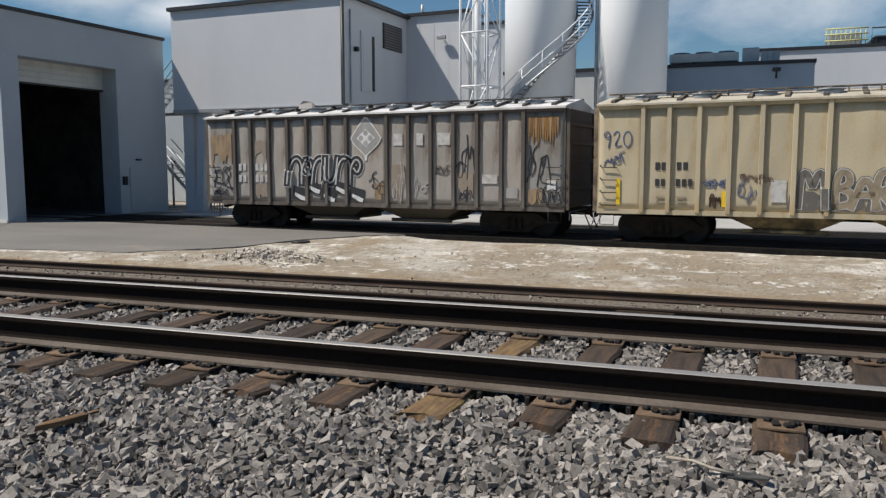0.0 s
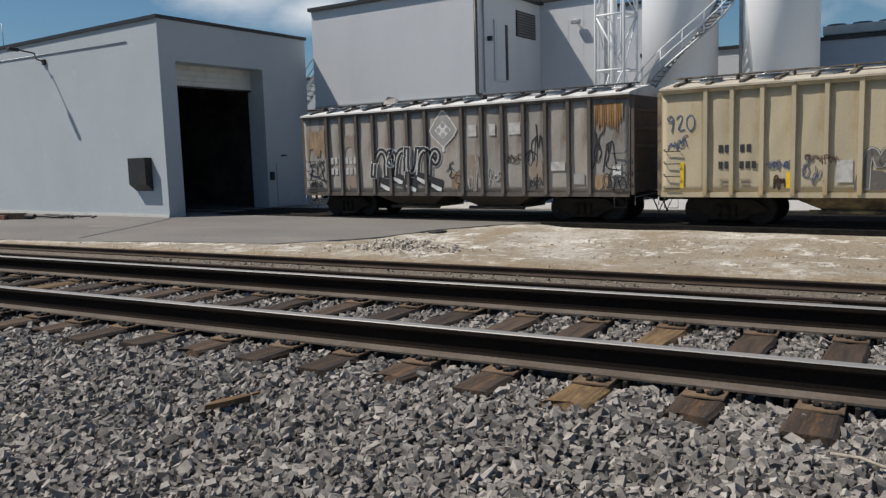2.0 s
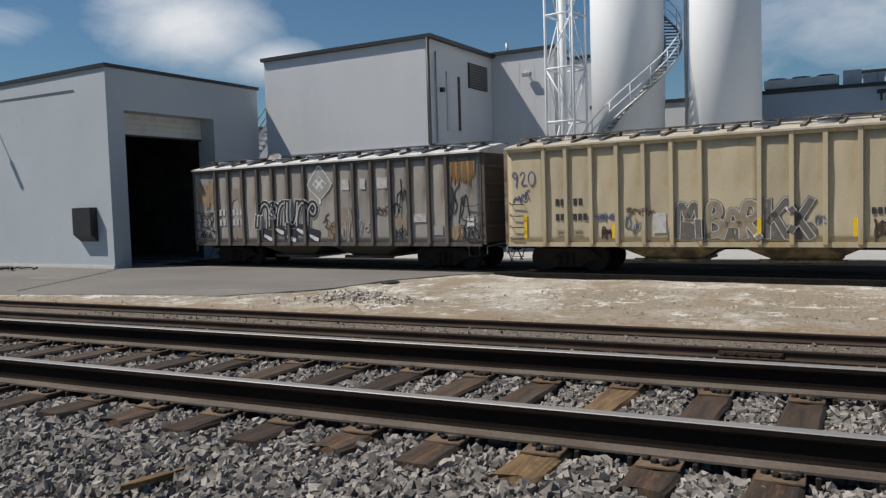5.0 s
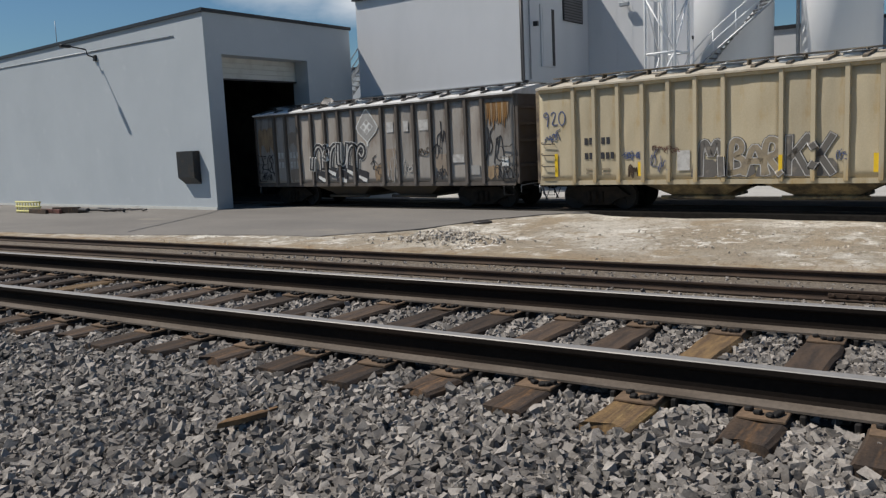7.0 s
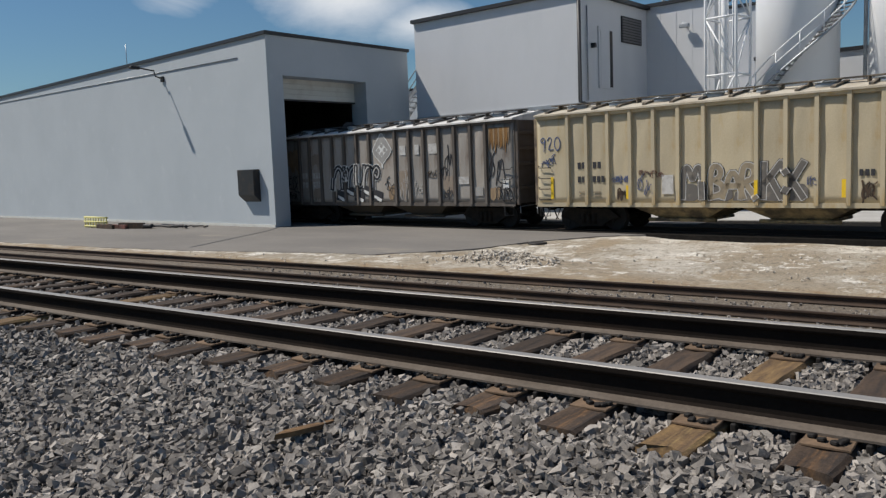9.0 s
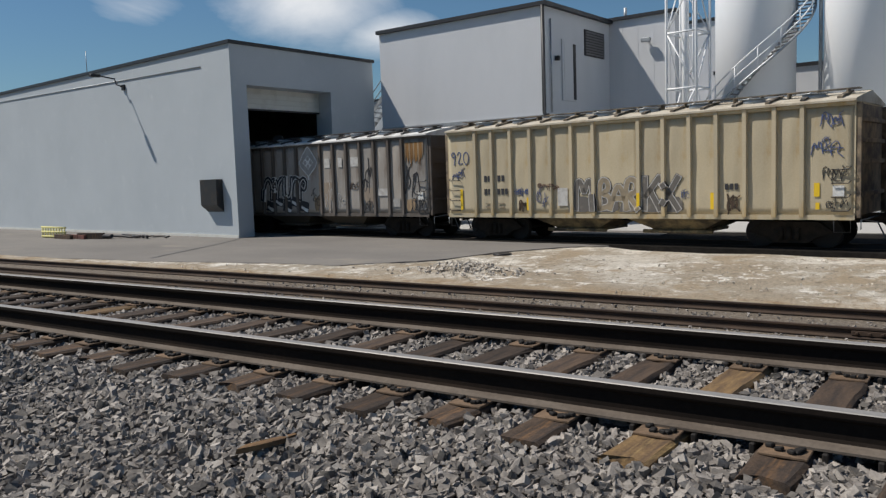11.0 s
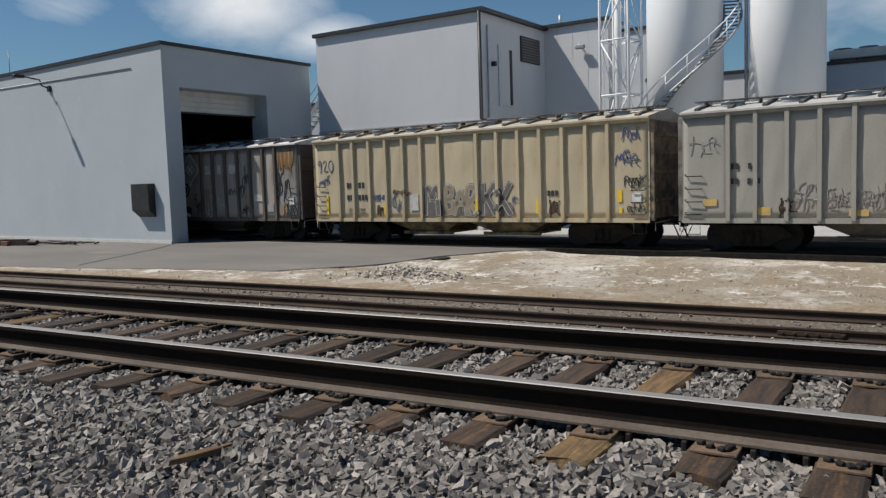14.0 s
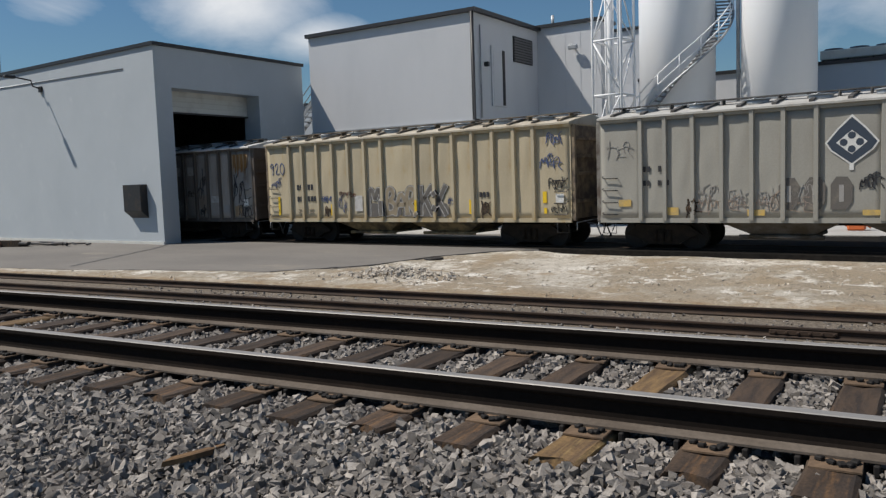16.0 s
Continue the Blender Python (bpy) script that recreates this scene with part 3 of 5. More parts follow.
def make_shed():
    """The long shed with the train door in its end; its own frame: x along the long wall to the left is minus, y along the door wall."""
    g = empty("train_shed", pose(-26.73, 19.34, YARD, 0, 0, -5.6), "pale blue-grey painted shed with an open train door", "shed")
    H, D, T = 8.28, 9.0, 0.35
    o0, o1, oz = 0.84, 5.92, 6.60
    W = M["white_wall"]
    wall_box("long_wall", g, -48, 0, 0, T, 0, H, W)
    wall_box("rear_wall", g, -48, 0, D - T, D, 0, H, W)
    wall_box("far_end_wall", g, -48, -48 + T, T, D - T, 0, H, W)
    wall_box("door_wall", g, -T, 0, T, o0, 0, H, W)
    wall_box("door_wall", g, -T, 0, o1, D - T, 0, H, W)
    wall_box("door_wall", g, -T, 0, o0, o1, oz, H, W)
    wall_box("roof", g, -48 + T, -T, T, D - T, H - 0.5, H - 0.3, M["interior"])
    for a in ((-48.08, 0.08, -0.08, T + 0.04), (-48.08, 0.08, D - T - 0.04, D + 0.08)):
        wall_box("roof_cap", g, *a, H + 0.001, H + 0.15, M["black_cap"], "black metal roof edge")
    for a in ((-T - 0.04, 0.08, T + 0.05, D - T - 0.05), (-48.08, -48 + T + 0.04, T + 0.05, D - T - 0.05)):
        wall_box("roof_cap", g, *a, H + 0.001, H + 0.148, M["black_cap"], "black metal roof edge")
    # inner frame of the door and its half-raised shutter
    for a in ((-1.10, -T - 0.005, o0 - 0.35, o0 - 0.002), (-1.10, -T - 0.005, o1 + 0.002, o1 + 0.35)):
        wall_box("door_jamb", g, *a, 0, oz + 0.3, W)
    wall_box("door_head", g, -1.10, -T - 0.005, o0, o1, oz + 0.002, oz + 0.3, W)
    door = empty("shutter", pose(0, 0, 0), "", "")
    door.parent = g
    for i in range(4):
        wall_box("slat", door, -0.95, -0.88, o0, o1, 5.70 + 0.23 * i, 5.70 + 0.23 * i + 0.222, M["door_white"])
    wall_box("shutter_bottom", door, -0.98, -0.85, o0, o1, 5.62, 5.69, M["dark_steel"])
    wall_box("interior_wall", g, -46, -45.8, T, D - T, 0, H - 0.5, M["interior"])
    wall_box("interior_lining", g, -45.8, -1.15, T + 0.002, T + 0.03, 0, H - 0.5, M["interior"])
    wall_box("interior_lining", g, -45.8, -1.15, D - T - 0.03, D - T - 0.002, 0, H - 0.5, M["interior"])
    # base board
    wall_box("plinth", g, -47.9, -0.02, -0.03, -0.002, 0, 0.14, M["door_white"], "white painted foot of the wall")
    # conduit and floodlight bracket with its arm
    bm = bmesh.new()
    tube(bm, [(-34, -0.024, 8.02), (-2.15, -0.024, 7.54)], 0.022)
    part("conduit", bm, M["galvanised"], g, "thin white conduit along the wall")
    bm = bmesh.new()
    tube(bm, [(-8.85, -0.02, 7.30), (-8.95, -0.35, 7.42), (-8.95, -0.42, 7.68), (-9.0, -1.20, 7.78)], 0.035)
    box(bm, -9.12, -8.88, -1.66, -1.15, 7.70, 7.84, 0.03)
    box(bm, -8.95, -8.72, -0.10, -0.002, 7.15, 7.42, 0.01)
    part("wall_light", bm, M["dark_steel"], g, "dark floodlight on a bent arm")
    # louvre box
    bm = bmesh.new()
    y0, y1 = -0.002, -0.36
    a = [bm.verts.new(p) for p in ((-2.22, y0, 2.58), (-1.00, y0, 2.58), (-1.00, y0, 1.15), (-2.22, y0, 1.15), (-2.22, y1, 2.58), (-1.00, y1, 2.58), (-1.00, y1, 1.45), (-2.22, y1, 1.45))]
    for q in ((4, 5, 6, 7), (0, 1, 5, 4), (1, 2, 6, 5), (2, 3, 7, 6), (3, 0, 4, 7)):
        bm.faces.new([a[i] for i in q])
    part("vent_hood", bm, M["dark_steel"], g, "dark metal vent hood")
    # small door panel and boxes on the end wall
    wall_box("service_hatch", g, 0.002, 0.05, 6.5, 7.4, 0.12, 2.15, M["white_wall"])
    wall_box("switch_box", g, 0.002, 0.14, 6.05, 6.25, 1.35, 1.75, M["dark_steel"])
    wall_box("wall_lamp", g, 0.002, 0.2, 6.9, 7.1, 2.48, 2.56, M["dark_steel"])
    bm = bmesh.new()
    tube(bm, [(-14.5, 1.0, H), (-14.5, 1.0, H + 1.6)], 0.02)
    part("aerial", bm, M["galvanised"], g)
    # the door wall is not quite square to the long wall
    for ob in g.children_recursive:
        if ob.type == "MESH":
            for v in ob.data.vertices:
                v.co.x -= 0.054 * v.co.y


make_shed()


def make_block():
    """The raised block on legs behind the train, and the taller wall beside it."""
    g = empty("process_building", pose(-16.13, 27.55, 0, 0, 0, -3.0), "grey metal clad building raised on steel legs", "building")
    W = M["panel_wall"]
    z0, z1 = 3.86, 8.50
    bm = bmesh.new()
    box(bm, -9.45, 0, 0, 6.4, z0, z1)
    part("wall", bm, W, g)
    wall_box("roof_cap", g, -9.55, 0.22, -0.16, 6.38, z1 + 0.001, z1 + 0.17, M["black_cap"], "black metal roof edge")
    wall_box("soffit_beam", g, -9.45, 0.0, -0.06, 0.2, z0 - 0.16, z0 - 0.003, M["galvanised"])
    # downpipe at the corner
    bm = bmesh.new()
    tube(bm, [(0.03, -0.09, z1), (0.03, -0.09, z0 + 0.02), (0.25, -0.12, z0 - 0.06)], 0.085)
    part("downpipe", bm, M["black_cap"], g, "black corner downpipe")
    bm = bmesh.new()
    tube(bm, [(0.06, 0.55, z1 - 0.5), (0.06, 0.55, z0 + 0.1)], 0.035)
    part("conduit", bm, M["galvanised"], g)
    # door with a dark slot, louvre, lamp
    wall_box("door_frame", g, 0.002, 0.06, 1.55, 2.95, 4.55, 7.25, W)
    wall_box("door_leaf", g, 0.062, 0.075, 1.70, 2.50, 4.62, 7.10, W)
    wall_box("door_gap", g, 0.062, 0.082, 2.55, 2.78, 4.62, 7.12, M["dark_steel"])
    vent = wall_box("vent", g, 0.002, 0.05, 3.75, 5.75, 6.75, 7.95, M["dark_steel"], "dark louvred wall vent")
    for i in range(9):
        wall_box("louvre", vent, 0.052, 0.09, 3.80, 5.70, 6.80 + i * 0.125, 6.80 + i * 0.125 + 0.07, M["louvre"])
    wall_box("wall_lamp", g, 0.002, 0.2, 0.95, 1.1, 6.25, 6.45, M["dark_steel"])
    for x in (-8.8, -5.6, -0.4):
        for y in (0.4, 5.8):
            w = 0.3 if x < -8 else 0.18
            wall_box("leg", g, x - w, x + w, y - 0.18, y + 0.18, YARD + 0.031, z0 - 0.165 if y < 1 else z0 - 0.002, M["panel_wall"])
    bm = bmesh.new()
    lo, hi = [(-8.48, YARD + 0.04), (-8.05, YARD + 0.04)], [(-7.65, z0 - 0.17), (-8.15, z0 - 0.17)]
    plate(bm, lo + hi, 0.62, 0.45)
    part("brace", bm, M["panel_wall"], g, "leaning steel brace")

    h = empty("tall_wing", pose(-16.13, 27.55, 0, 0, 0, -3.0), "pale ribbed metal wing of the plant", "building")
    wall_box("wall", h, -4, 3.35, 6.42, 8.2, YARD + 0.031, 8.62, W)
    wall_box("roof_cap", h, -4, 3.45, 6.28, 8.25, 8.621, 8.78, M["black_cap"], "black metal roof edge")
    for i in range(4):
        wall_box("siding_seam", h, 0.7 + i * 0.8, 0.712 + i * 0.8, 6.41, 6.418, YARD + 0.04, 8.6, W)
    bm = bmesh.new()
    tube(bm, [(1.9, 6.40, 7.62), (1.9, 6.25, 7.66), (2.0, 6.2, 7.55)], 0.035)
    box(bm, 1.78, 2.25, 6.06, 6.26, 7.38, 7.58, 0.03)
    part("wall_light", bm, M["galvanised"], h, "small floodlight on the wall")
    bm = bmesh.new()
    tube(bm, [(0.6, 7, 8.6), (0.6, 7, 9.3)], 0.08)
    part("roof_vent_pipe", bm, M["galvanised"], h)


make_block()


def make_tower():
    g = empty("lattice_tower", pose(-11.15, 31.6, YARD + 0.031, 0, 0, -8), "white painted steel lattice tower with pipes", "tower")
    w, H = 0.68, 17.0
    def bar(a, b, r, name):
        bm = bmesh.new()
        tube(bm, [a, b], r, 6)
        part(name, bm, M["silo"], g)
    for sx in (-w, w):
        for sy in (-w, w):
            bar((sx, sy, 0), (sx, sy, H), 0.06, "post")
    for i in range(7):
        z = 1.0 + i * 2.4
        c = [(-w, -w), (w, -w), (w, w), (-w, w)]
        for k in range(4):
            (ax, ay), (bx, by) = c[k], c[(k + 1) % 4]
            bar((ax, ay, z), (bx, by, z), 0.045, "rung")
            up = (i + k) % 2
            bar((ax, ay, z if up else z + 2.4), (bx, by, z + 2.4 if up else z), 0.035, "brace")
    for x, r in ((-0.18, 0.16), (0.25, 0.09)):
        bm = bmesh.new()
        tube(bm, [(x, 0.1, 0), (x, 0.1, H)], r, 12)
        part("pipe", bm, M["silo"], g)


make_tower()


def cylinder(bm, x, y, z0, z1, r, n=64):
    a = [bm.verts.new((x + r * math.cos(2 * math.pi * k / n), y + r * math.sin(2 * math.pi * k / n), z0)) for k in range(n)]
    b = [bm.verts.new((v.co.x, v.co.y, z1)) for v in a]
    for k in range(n):
        bm.faces.new((a[k], a[(k + 1) % n], b[(k + 1) % n], b[k])).smooth = True
    bm.faces.new(a[::-1])
    bm.faces.new(b)


def make_silos():
    for x, y, r, tag in ((-9.95, 38.4, 1.88, "stair"), (-5.12, 38.65, 1.73, "plain")):
        g = empty("silo", pose(x, y, YARD + 0.031), "tall white steel silo" + (" wrapped by a spiral stair" if tag == "stair" else " with a pipe down its side"), "silo", "silos")
        bm = bmesh.new()
        cylinder(bm, 0, 0, 0, 22, r)
        part("shell", bm, M["silo"], g)
        if tag == "plain":
            for a, rr in ((186, 0.05), (192, 0.09)):
                bm = bmesh.new()
                c, s = math.cos(radians(a)), math.sin(radians(a))
                tube(bm, [((r + 0.12) * c, (r + 0.12) * s, 0), ((r + 0.12) * c, (r + 0.12) * s, 22)], rr, 8)
                part("pipe", bm, M["galvanised"], g)
            continue
        # the spiral stair rises anticlockwise round the shell
        stair = part("stair_stringer", bmesh.new(), M["galvanised"], g)
        rise, r1 = 0.21, r + 0.86
        steps, a0, z0 = 92, radians(-204), 1.8
        da = radians(5.4)
        bm = bmesh.new()
        tube(bm, [(r1 * math.cos(a0 + i * da), r1 * math.sin(a0 + i * da), z0 + i * rise) for i in range(steps)], 0.06, 6)
        tube(bm, [((r + 0.05) * math.cos(a0 + i * da), (r + 0.05) * math.sin(a0 + i * da), z0 + i * rise) for i in range(steps)], 0.05, 6)
        stair.data = finish(bm, M["galvanised"], "stair_stringer")
        tread = bmesh.new()
        box(tread, r + 0.06, r1, -0.11, 0.11, 0, 0.035)
        tread = finish(tread, M["louvre"], "tread")
        for i in range(steps):
            t = new("tread", tread)
            t.location, t.rotation_euler = (0, 0, z0 + i * rise), (0, 0, a0 + i * da)
            t.parent = g
        for up in (0.55, 1.05):
            bm = bmesh.new()
            tube(bm, [(r1 * math.cos(a0 + i * da), r1 * math.sin(a0 + i * da), z0 + up + i * rise) for i in range(steps)], 0.03, 6)
            part("handrail", bm, M["silo"], g)
        for i in range(0, steps, 4):
            bm = bmesh.new()
            c, s = r1 * math.cos(a0 + i * da), r1 * math.sin(a0 + i * da)
            tube(bm, [(c, s, z0 + i * rise), (c, s, z0 + 1.05 + i * rise)], 0.025, 6)
            part("baluster", bm, M["silo"], g)


make_silos()


ANNEX = 10.8


def make_plant():
    g = empty("plant_building", pose(0, 0, YARD + 0.031), "low plant building with a black roof edge, its shade painted blue-grey", "building")
    # one wall in two colours: sunlit left part pale, shade painted on the right
    wall_box("end_wall", g, -13, -5.01, 42, 52, 0, 7.47, M["panel_wall"])
    wall_box("wall", g, -5, 3.75, 42, 52, 0, 7.47, M["shaded_wall"])
    wall_box("roof_cap", g, -13, 3.82, 41.9, 52, 7.471, 7.66, M["black_cap"], "black metal roof edge")
    wall_box("annex_wall", g, -17.3, -10.6, 44, 52, 7.662, ANNEX, M["panel_wall"])
    wall_box("annex_foot", g, -17.3, -13.003, 44, 52, 0, 7.66, M["panel_wall"])
    wall_box("roof_cap", g, -17.38, -10.5, 43.9, 52, ANNEX + 0.001, ANNEX + 0.18, M["black_cap"])
    bm = bmesh.new()
    tube(bm, [(1.9, 41.99, 7.1), (1.9, 41.6, 7.15), (1.9, 41.55, 6.7)], 0.07)
    box(bm, 1.7, 2.1, 41.5, 41.7, 7.05, 7.25, 0.03)
    part("wall_light", bm, M["dark_steel"], g)
    bm = bmesh.new()
    box(bm, -3.6, 0.02, 42.6, 44.2, 7.80, 8.28, 0.04)
    u = part("rooftop_unit", bm, M["door_white"], g, "long pale rooftop cooling unit")
    for x in (-3.45, -2.3, -1.15, -0.12):
        bm = bmesh.new()
        box(bm, x - 0.05, x + 0.05, 42.7, 42.8, 7.662, 7.799)
        part("foot", bm, M["dark_steel"], u)
    for i in range(3):
        bm = bmesh.new()
        cylinder(bm, -3.0 + i * 1.2, 43.3, 8.282, 8.40, 0.45, 20)
        part("fan_ring", bm, M["louvre"], u)
    bm = bmesh.new()
    box(bm, 0.2, 1.05, 42.5, 43.6, 7.662, 8.45, 0.03)
    part("rooftop_unit", bm, M["galvanised"], g, "square galvanised roof fan housing")
    for i in range(3):
        wall_box("duct_panel", g, 1.15 + 0.32 * i, 1.44 + 0.32 * i, 42.6, 43.4, 7.662, 8.24, M["galvanised"])
    h = empty("warehouse", pose(0, 0, YARD + 0.031), "long pale warehouse with a flat black-edged roof", "building")
    wall_box("wall", h, 0.6, 45, 52.1, 80, 0, 9.42, M["panel_wall"])
    wall_box("roof_cap", h, 0.5, 45, 52.0, 80, 9.421, 9.62, M["black_cap"], "black metal roof edge")
    for i in range(9):
        bm = bmesh.new()
        tube(bm, [(5.2 + 0.28 * i, 53, 9.6), (5.2 + 0.28 * i, 53, 10.75)], 0.028, 6)
        part("post", bm, M["pale_yellow"], h)
    for z in (10.0, 10.4, 10.75):
        bm = bmesh.new()
        tube(bm, [(5.1, 53, z), (7.6, 53, z)], 0.045, 6)
        part("rail", bm, M["pale_yellow"], h, "yellow roof guard rail")
    bm = bmesh.new()
    box(bm, 5.4, 7.3, 53.5, 55, 9.625, 10.5, 0.05)
    part("rooftop_unit", bm, M["galvanised"], h)
    bm = bmesh.new()
    box(bm, 7.9, 12, 53.2, 56, 9.625, 10.25, 0.1)
    tube(bm, [(7.8, 53, 9.6), (7.8, 53, 10.7), (12, 53, 10.7)], 0.05, 6)
    part("rooftop_unit", bm, M["dark_steel"], h)


make_plant()


def steel_stair(g, x0, y0, z0, x1, z1, width, n):
    """A straight open flight from (x0, z0) up to (x1, z1)."""
    for y in (y0, y0 + width):
        bm = bmesh.new()
        d = Vector((x1 - x0, 0, z1 - z0)).normalized() * 0.12
        a = [(x0, z0 - 0.12), (x1, z1 - 0.12), (x1, z1 + 0.12), (x0, z0 + 0.12)]
        plate(bm, a, y, 0.05)
        part("stringer", bm, M["galvanised"], g)
        for up in (0.55, 1.05):
            bm = bmesh.new()
            tube(bm, [(x0, y, z0 + up), (x1, y, z1 + up)], 0.03, 6)
            part("handrail", bm, M["galvanised"], g)
    for i in range(n):
        k = (i + 0.5) / n
        bm = bmesh.new()
        x, z = x0 + (x1 - x0) * k, z0 + (z1 - z0) * k
        box(bm, x - 0.13, x + 0.13, y0 + 0.003, y0 + width - 0.055, z - 0.02, z + 0.02)
        part("tread", bm, M["galvanised"], g)


def make_rear():
    g = empty("rear_building", pose(0, 0, YARD + 0.031), "pale grey block building behind the raised block", "building")
    wall_box("wall", g, -44, -17.5, 36.6, 46, 0, 7.3, M["white_wall"])
    wall_box("roof_cap", g, -44, -17.4, 36.5, 46, 7.301, 7.45, M["black_cap"])
    s = empty("outside_stair", pose(0, 0, YARD + 0.031), "galvanised outside stair between the shed and the block", "stair")
    steel_stair(s, -29.6, 31.2, 5.2, -26.2, 8.6, 0.9, 14)
    steel_stair(s, -28.9, 31.0, 2.6, -26.4, 0.1, 0.9, 11)
    bm = bmesh.new()
    box(bm, -30.6, -26.5, 31.2, 32.1, 4.9, 5.0)
    part("landing", bm, M["dark_steel"], s)
    bm = bmesh.new()
    box(bm, -31.9, -28.9, 31.0, 31.9, 2.55, 2.65)
    part("landing", bm, M["galvanised"], s)
    for x in (-30.5, -29.5, -28.95):
        bm = bmesh.new()
        tube(bm, [(x, 32.0, 0), (x, 32.0, 5.0 if x != -28.95 else 2.6)], 0.06, 8)
        part("post", bm, M["galvanised"], s)
    f = empty("fence", pose(0, 0, YARD + 0.031), "grey steel fence panel beside the stair", "fence")
    for i in range(12):
        bm = bmesh.new()
        tube(bm, [(-25.5 + 0.16 * i, 29.6, 0), (-25.5 + 0.16 * i, 29.6, 2.0)], 0.022 if i % 4 else 0.04, 6)
        part("post", bm, M["dark_steel"] if i % 4 else M["galvanised"], f)
    for z in (0.15, 1.0, 1.95):
        bm = bmesh.new()
        tube(bm, [(-25.5, 29.6, z), (-23.7, 29.6, z)], 0.03, 6)
        part("rail", bm, M["galvanised"], f)


make_rear()


def make_clutter():
    # a loose splinter of tie on the stones
    bm = bmesh.new()
    pts = [(-0.26, -0.03), (-0.12, -0.05), (0.1, -0.045), (0.24, -0.015), (0.25, 0.02), (0.05, 0.04), (-0.15, 0.035)]
    a = [bm.verts.new((x, y, 0.0)) for x, y in pts]
    c = [bm.verts.new((x * 0.96, y * 0.8, 0.03)) for x, y in pts]
    for i in range(len(pts)):
        bm.faces.new((a[i], a[(i + 1) % len(pts)], c[(i + 1) % len(pts)], c[i]))
    bm.faces.new(c)
    bm.faces.new(a[::-1])
    ob = part("wood_splinter", bm, M["split_wood"])
    ob.matrix_world = pose(-3.03, -1.10, profile(-1.10) + 0.045, 3, 5, 86) @ Matrix.Diagonal((0.82, 0.72, 0.8, 1))
    tagged(ob, "orange-brown splintered piece of timber lying on ballast", "wood scrap")
    bm = bmesh.new()
    tube(bm, [(-0.26, 0.0, 0), (-0.05, 0.012, 0.012), (0.12, -0.006, 0.006), (0.27, 0.01, 0)], 0.009, 6)
    ob = part("dry_stick", bm, M["pale_wood"])
    ob.matrix_world = pose(0.0, -0.735, profile(-0.735) + 0.05, 0, 0, -21) @ Matrix.Diagonal((0.54, 0.8, 0.8, 1))
    tagged(ob, "thin bleached stick lying on the ballast", "stick")
    # a strip of torn black rubber beside the stick
    bm = bmesh.new()
    pts = [(-0.115, -0.012), (-0.05, -0.035), (0.06, -0.032), (0.115, -0.008), (0.105, 0.022), (0.0, 0.03), (-0.1, 0.018)]
    a = [bm.verts.new((x, y, 0.012 * math.sin(18 * x))) for x, y in pts]
    c = [bm.verts.new((x, y, 0.008 + 0.012 * math.sin(18 * x))) for x, y in pts]
    for i in range(len(pts)):
        bm.faces.new((a[i], a[(i + 1) % len(pts)], c[(i + 1) % len(pts)], c[i]))
    bm.faces.new(c)
    bm.faces.new(a[::-1])
    ob = part("rubber_scrap", bm, M["scrap_rubber"])
    ob.matrix_world = pose(0.18, -0.775, profile(-0.775) + 0.045, 4, -3, -33)
    tagged(ob, "torn strip of black rubber lying on ballast", "rubber scrap")
    # yellow folding barrier and scrap by the shed wall
    g = empty("safety_barrier", pose(-37.6, 17.2, YARD + 0.025, 0, 0, -6), "pale yellow plastic barrier lying by the wall", "barrier")
    for z in (0.08, 0.3, 0.52):
        bm = bmesh.new()
        tube(bm, [(-1.3, 0, z), (1.3, 0, z)], 0.05, 6)
        part("bar", bm, M["pale_yellow"], g)
    for i in range(9):
        bm = bmesh.new()
        tube(bm, [(-1.2 + 0.3 * i, 0, 0), (-1.2 + 0.3 * i, 0.0, 0.52)], 0.04, 6)
        part("upright", bm, M["pale_yellow"], g)
    rnd = random.Random(8)
    for i, (x, y, L, m, w) in enumerate([(-35.8, 17.2, 2.2, "red", 0.10), (-35.0, 17.4, 2.8, "red", 0.08), (-34.2, 17.6, 2.0, "dark_steel", 0.12), (-33.4, 18.0, 3.4, "dark_steel", 0.07), (-32.4, 18.2, 2.6, "dark_steel", 0.09),
                                         (-31.4, 18.6, 2.2, "dark_steel", 0.05), (-34.6, 17.3, 1.6, "tie_old", 0.14), (-36.4, 17.0, 1.8, "tie_old", 0.1)]):
        bm = bmesh.new()
        if m == "dark_steel":
            bends = [(-L / 2 + L * k / 7, 0.10 * math.sin(k * 1.9 + i), w * 0.8 + 0.05 * abs(math.sin(k * 1.3 + i))) for k in range(8)]
            tube(bm, bends, w * 0.75, 8)
        else:
            box(bm, -L / 2, L / 2, -0.07, 0.07, 0, w * 2, 0.01)
        ob = part("scrap_bar", bm, M[m])
        ob.matrix_world = pose(x, y, YARD + 0.024, 0, 0, rnd.uniform(-12, 12))
        tagged(ob, "rusty scrap " + ("timber" if m == "tie_old" else "steel bar") + " lying along the shed wall", "scrap", "scrap along the wall")
    g = empty("hose_reel", pose(-1.25, 28.0, YARD + 0.031), "orange hose reel on the concrete behind the train", "hose reel")
    bm = bmesh.new()
    box(bm, -0.3, 0.3, -0.25, 0.25, 0, 0.3, 0.06)
    part("base", bm, M["orange"], g)
    bm = bmesh.new()
    tube(bm, [(-0.42, -0.05, 0.2), (-0.2, -0.05, 0.48), (0.1, 0, 0.44), (0.5, 0, 0.15)], 0.12, 10)
    part("drum", bm, M["orange"], g)
    # a flat dark cover in the dirt
    bm = bmesh.new()
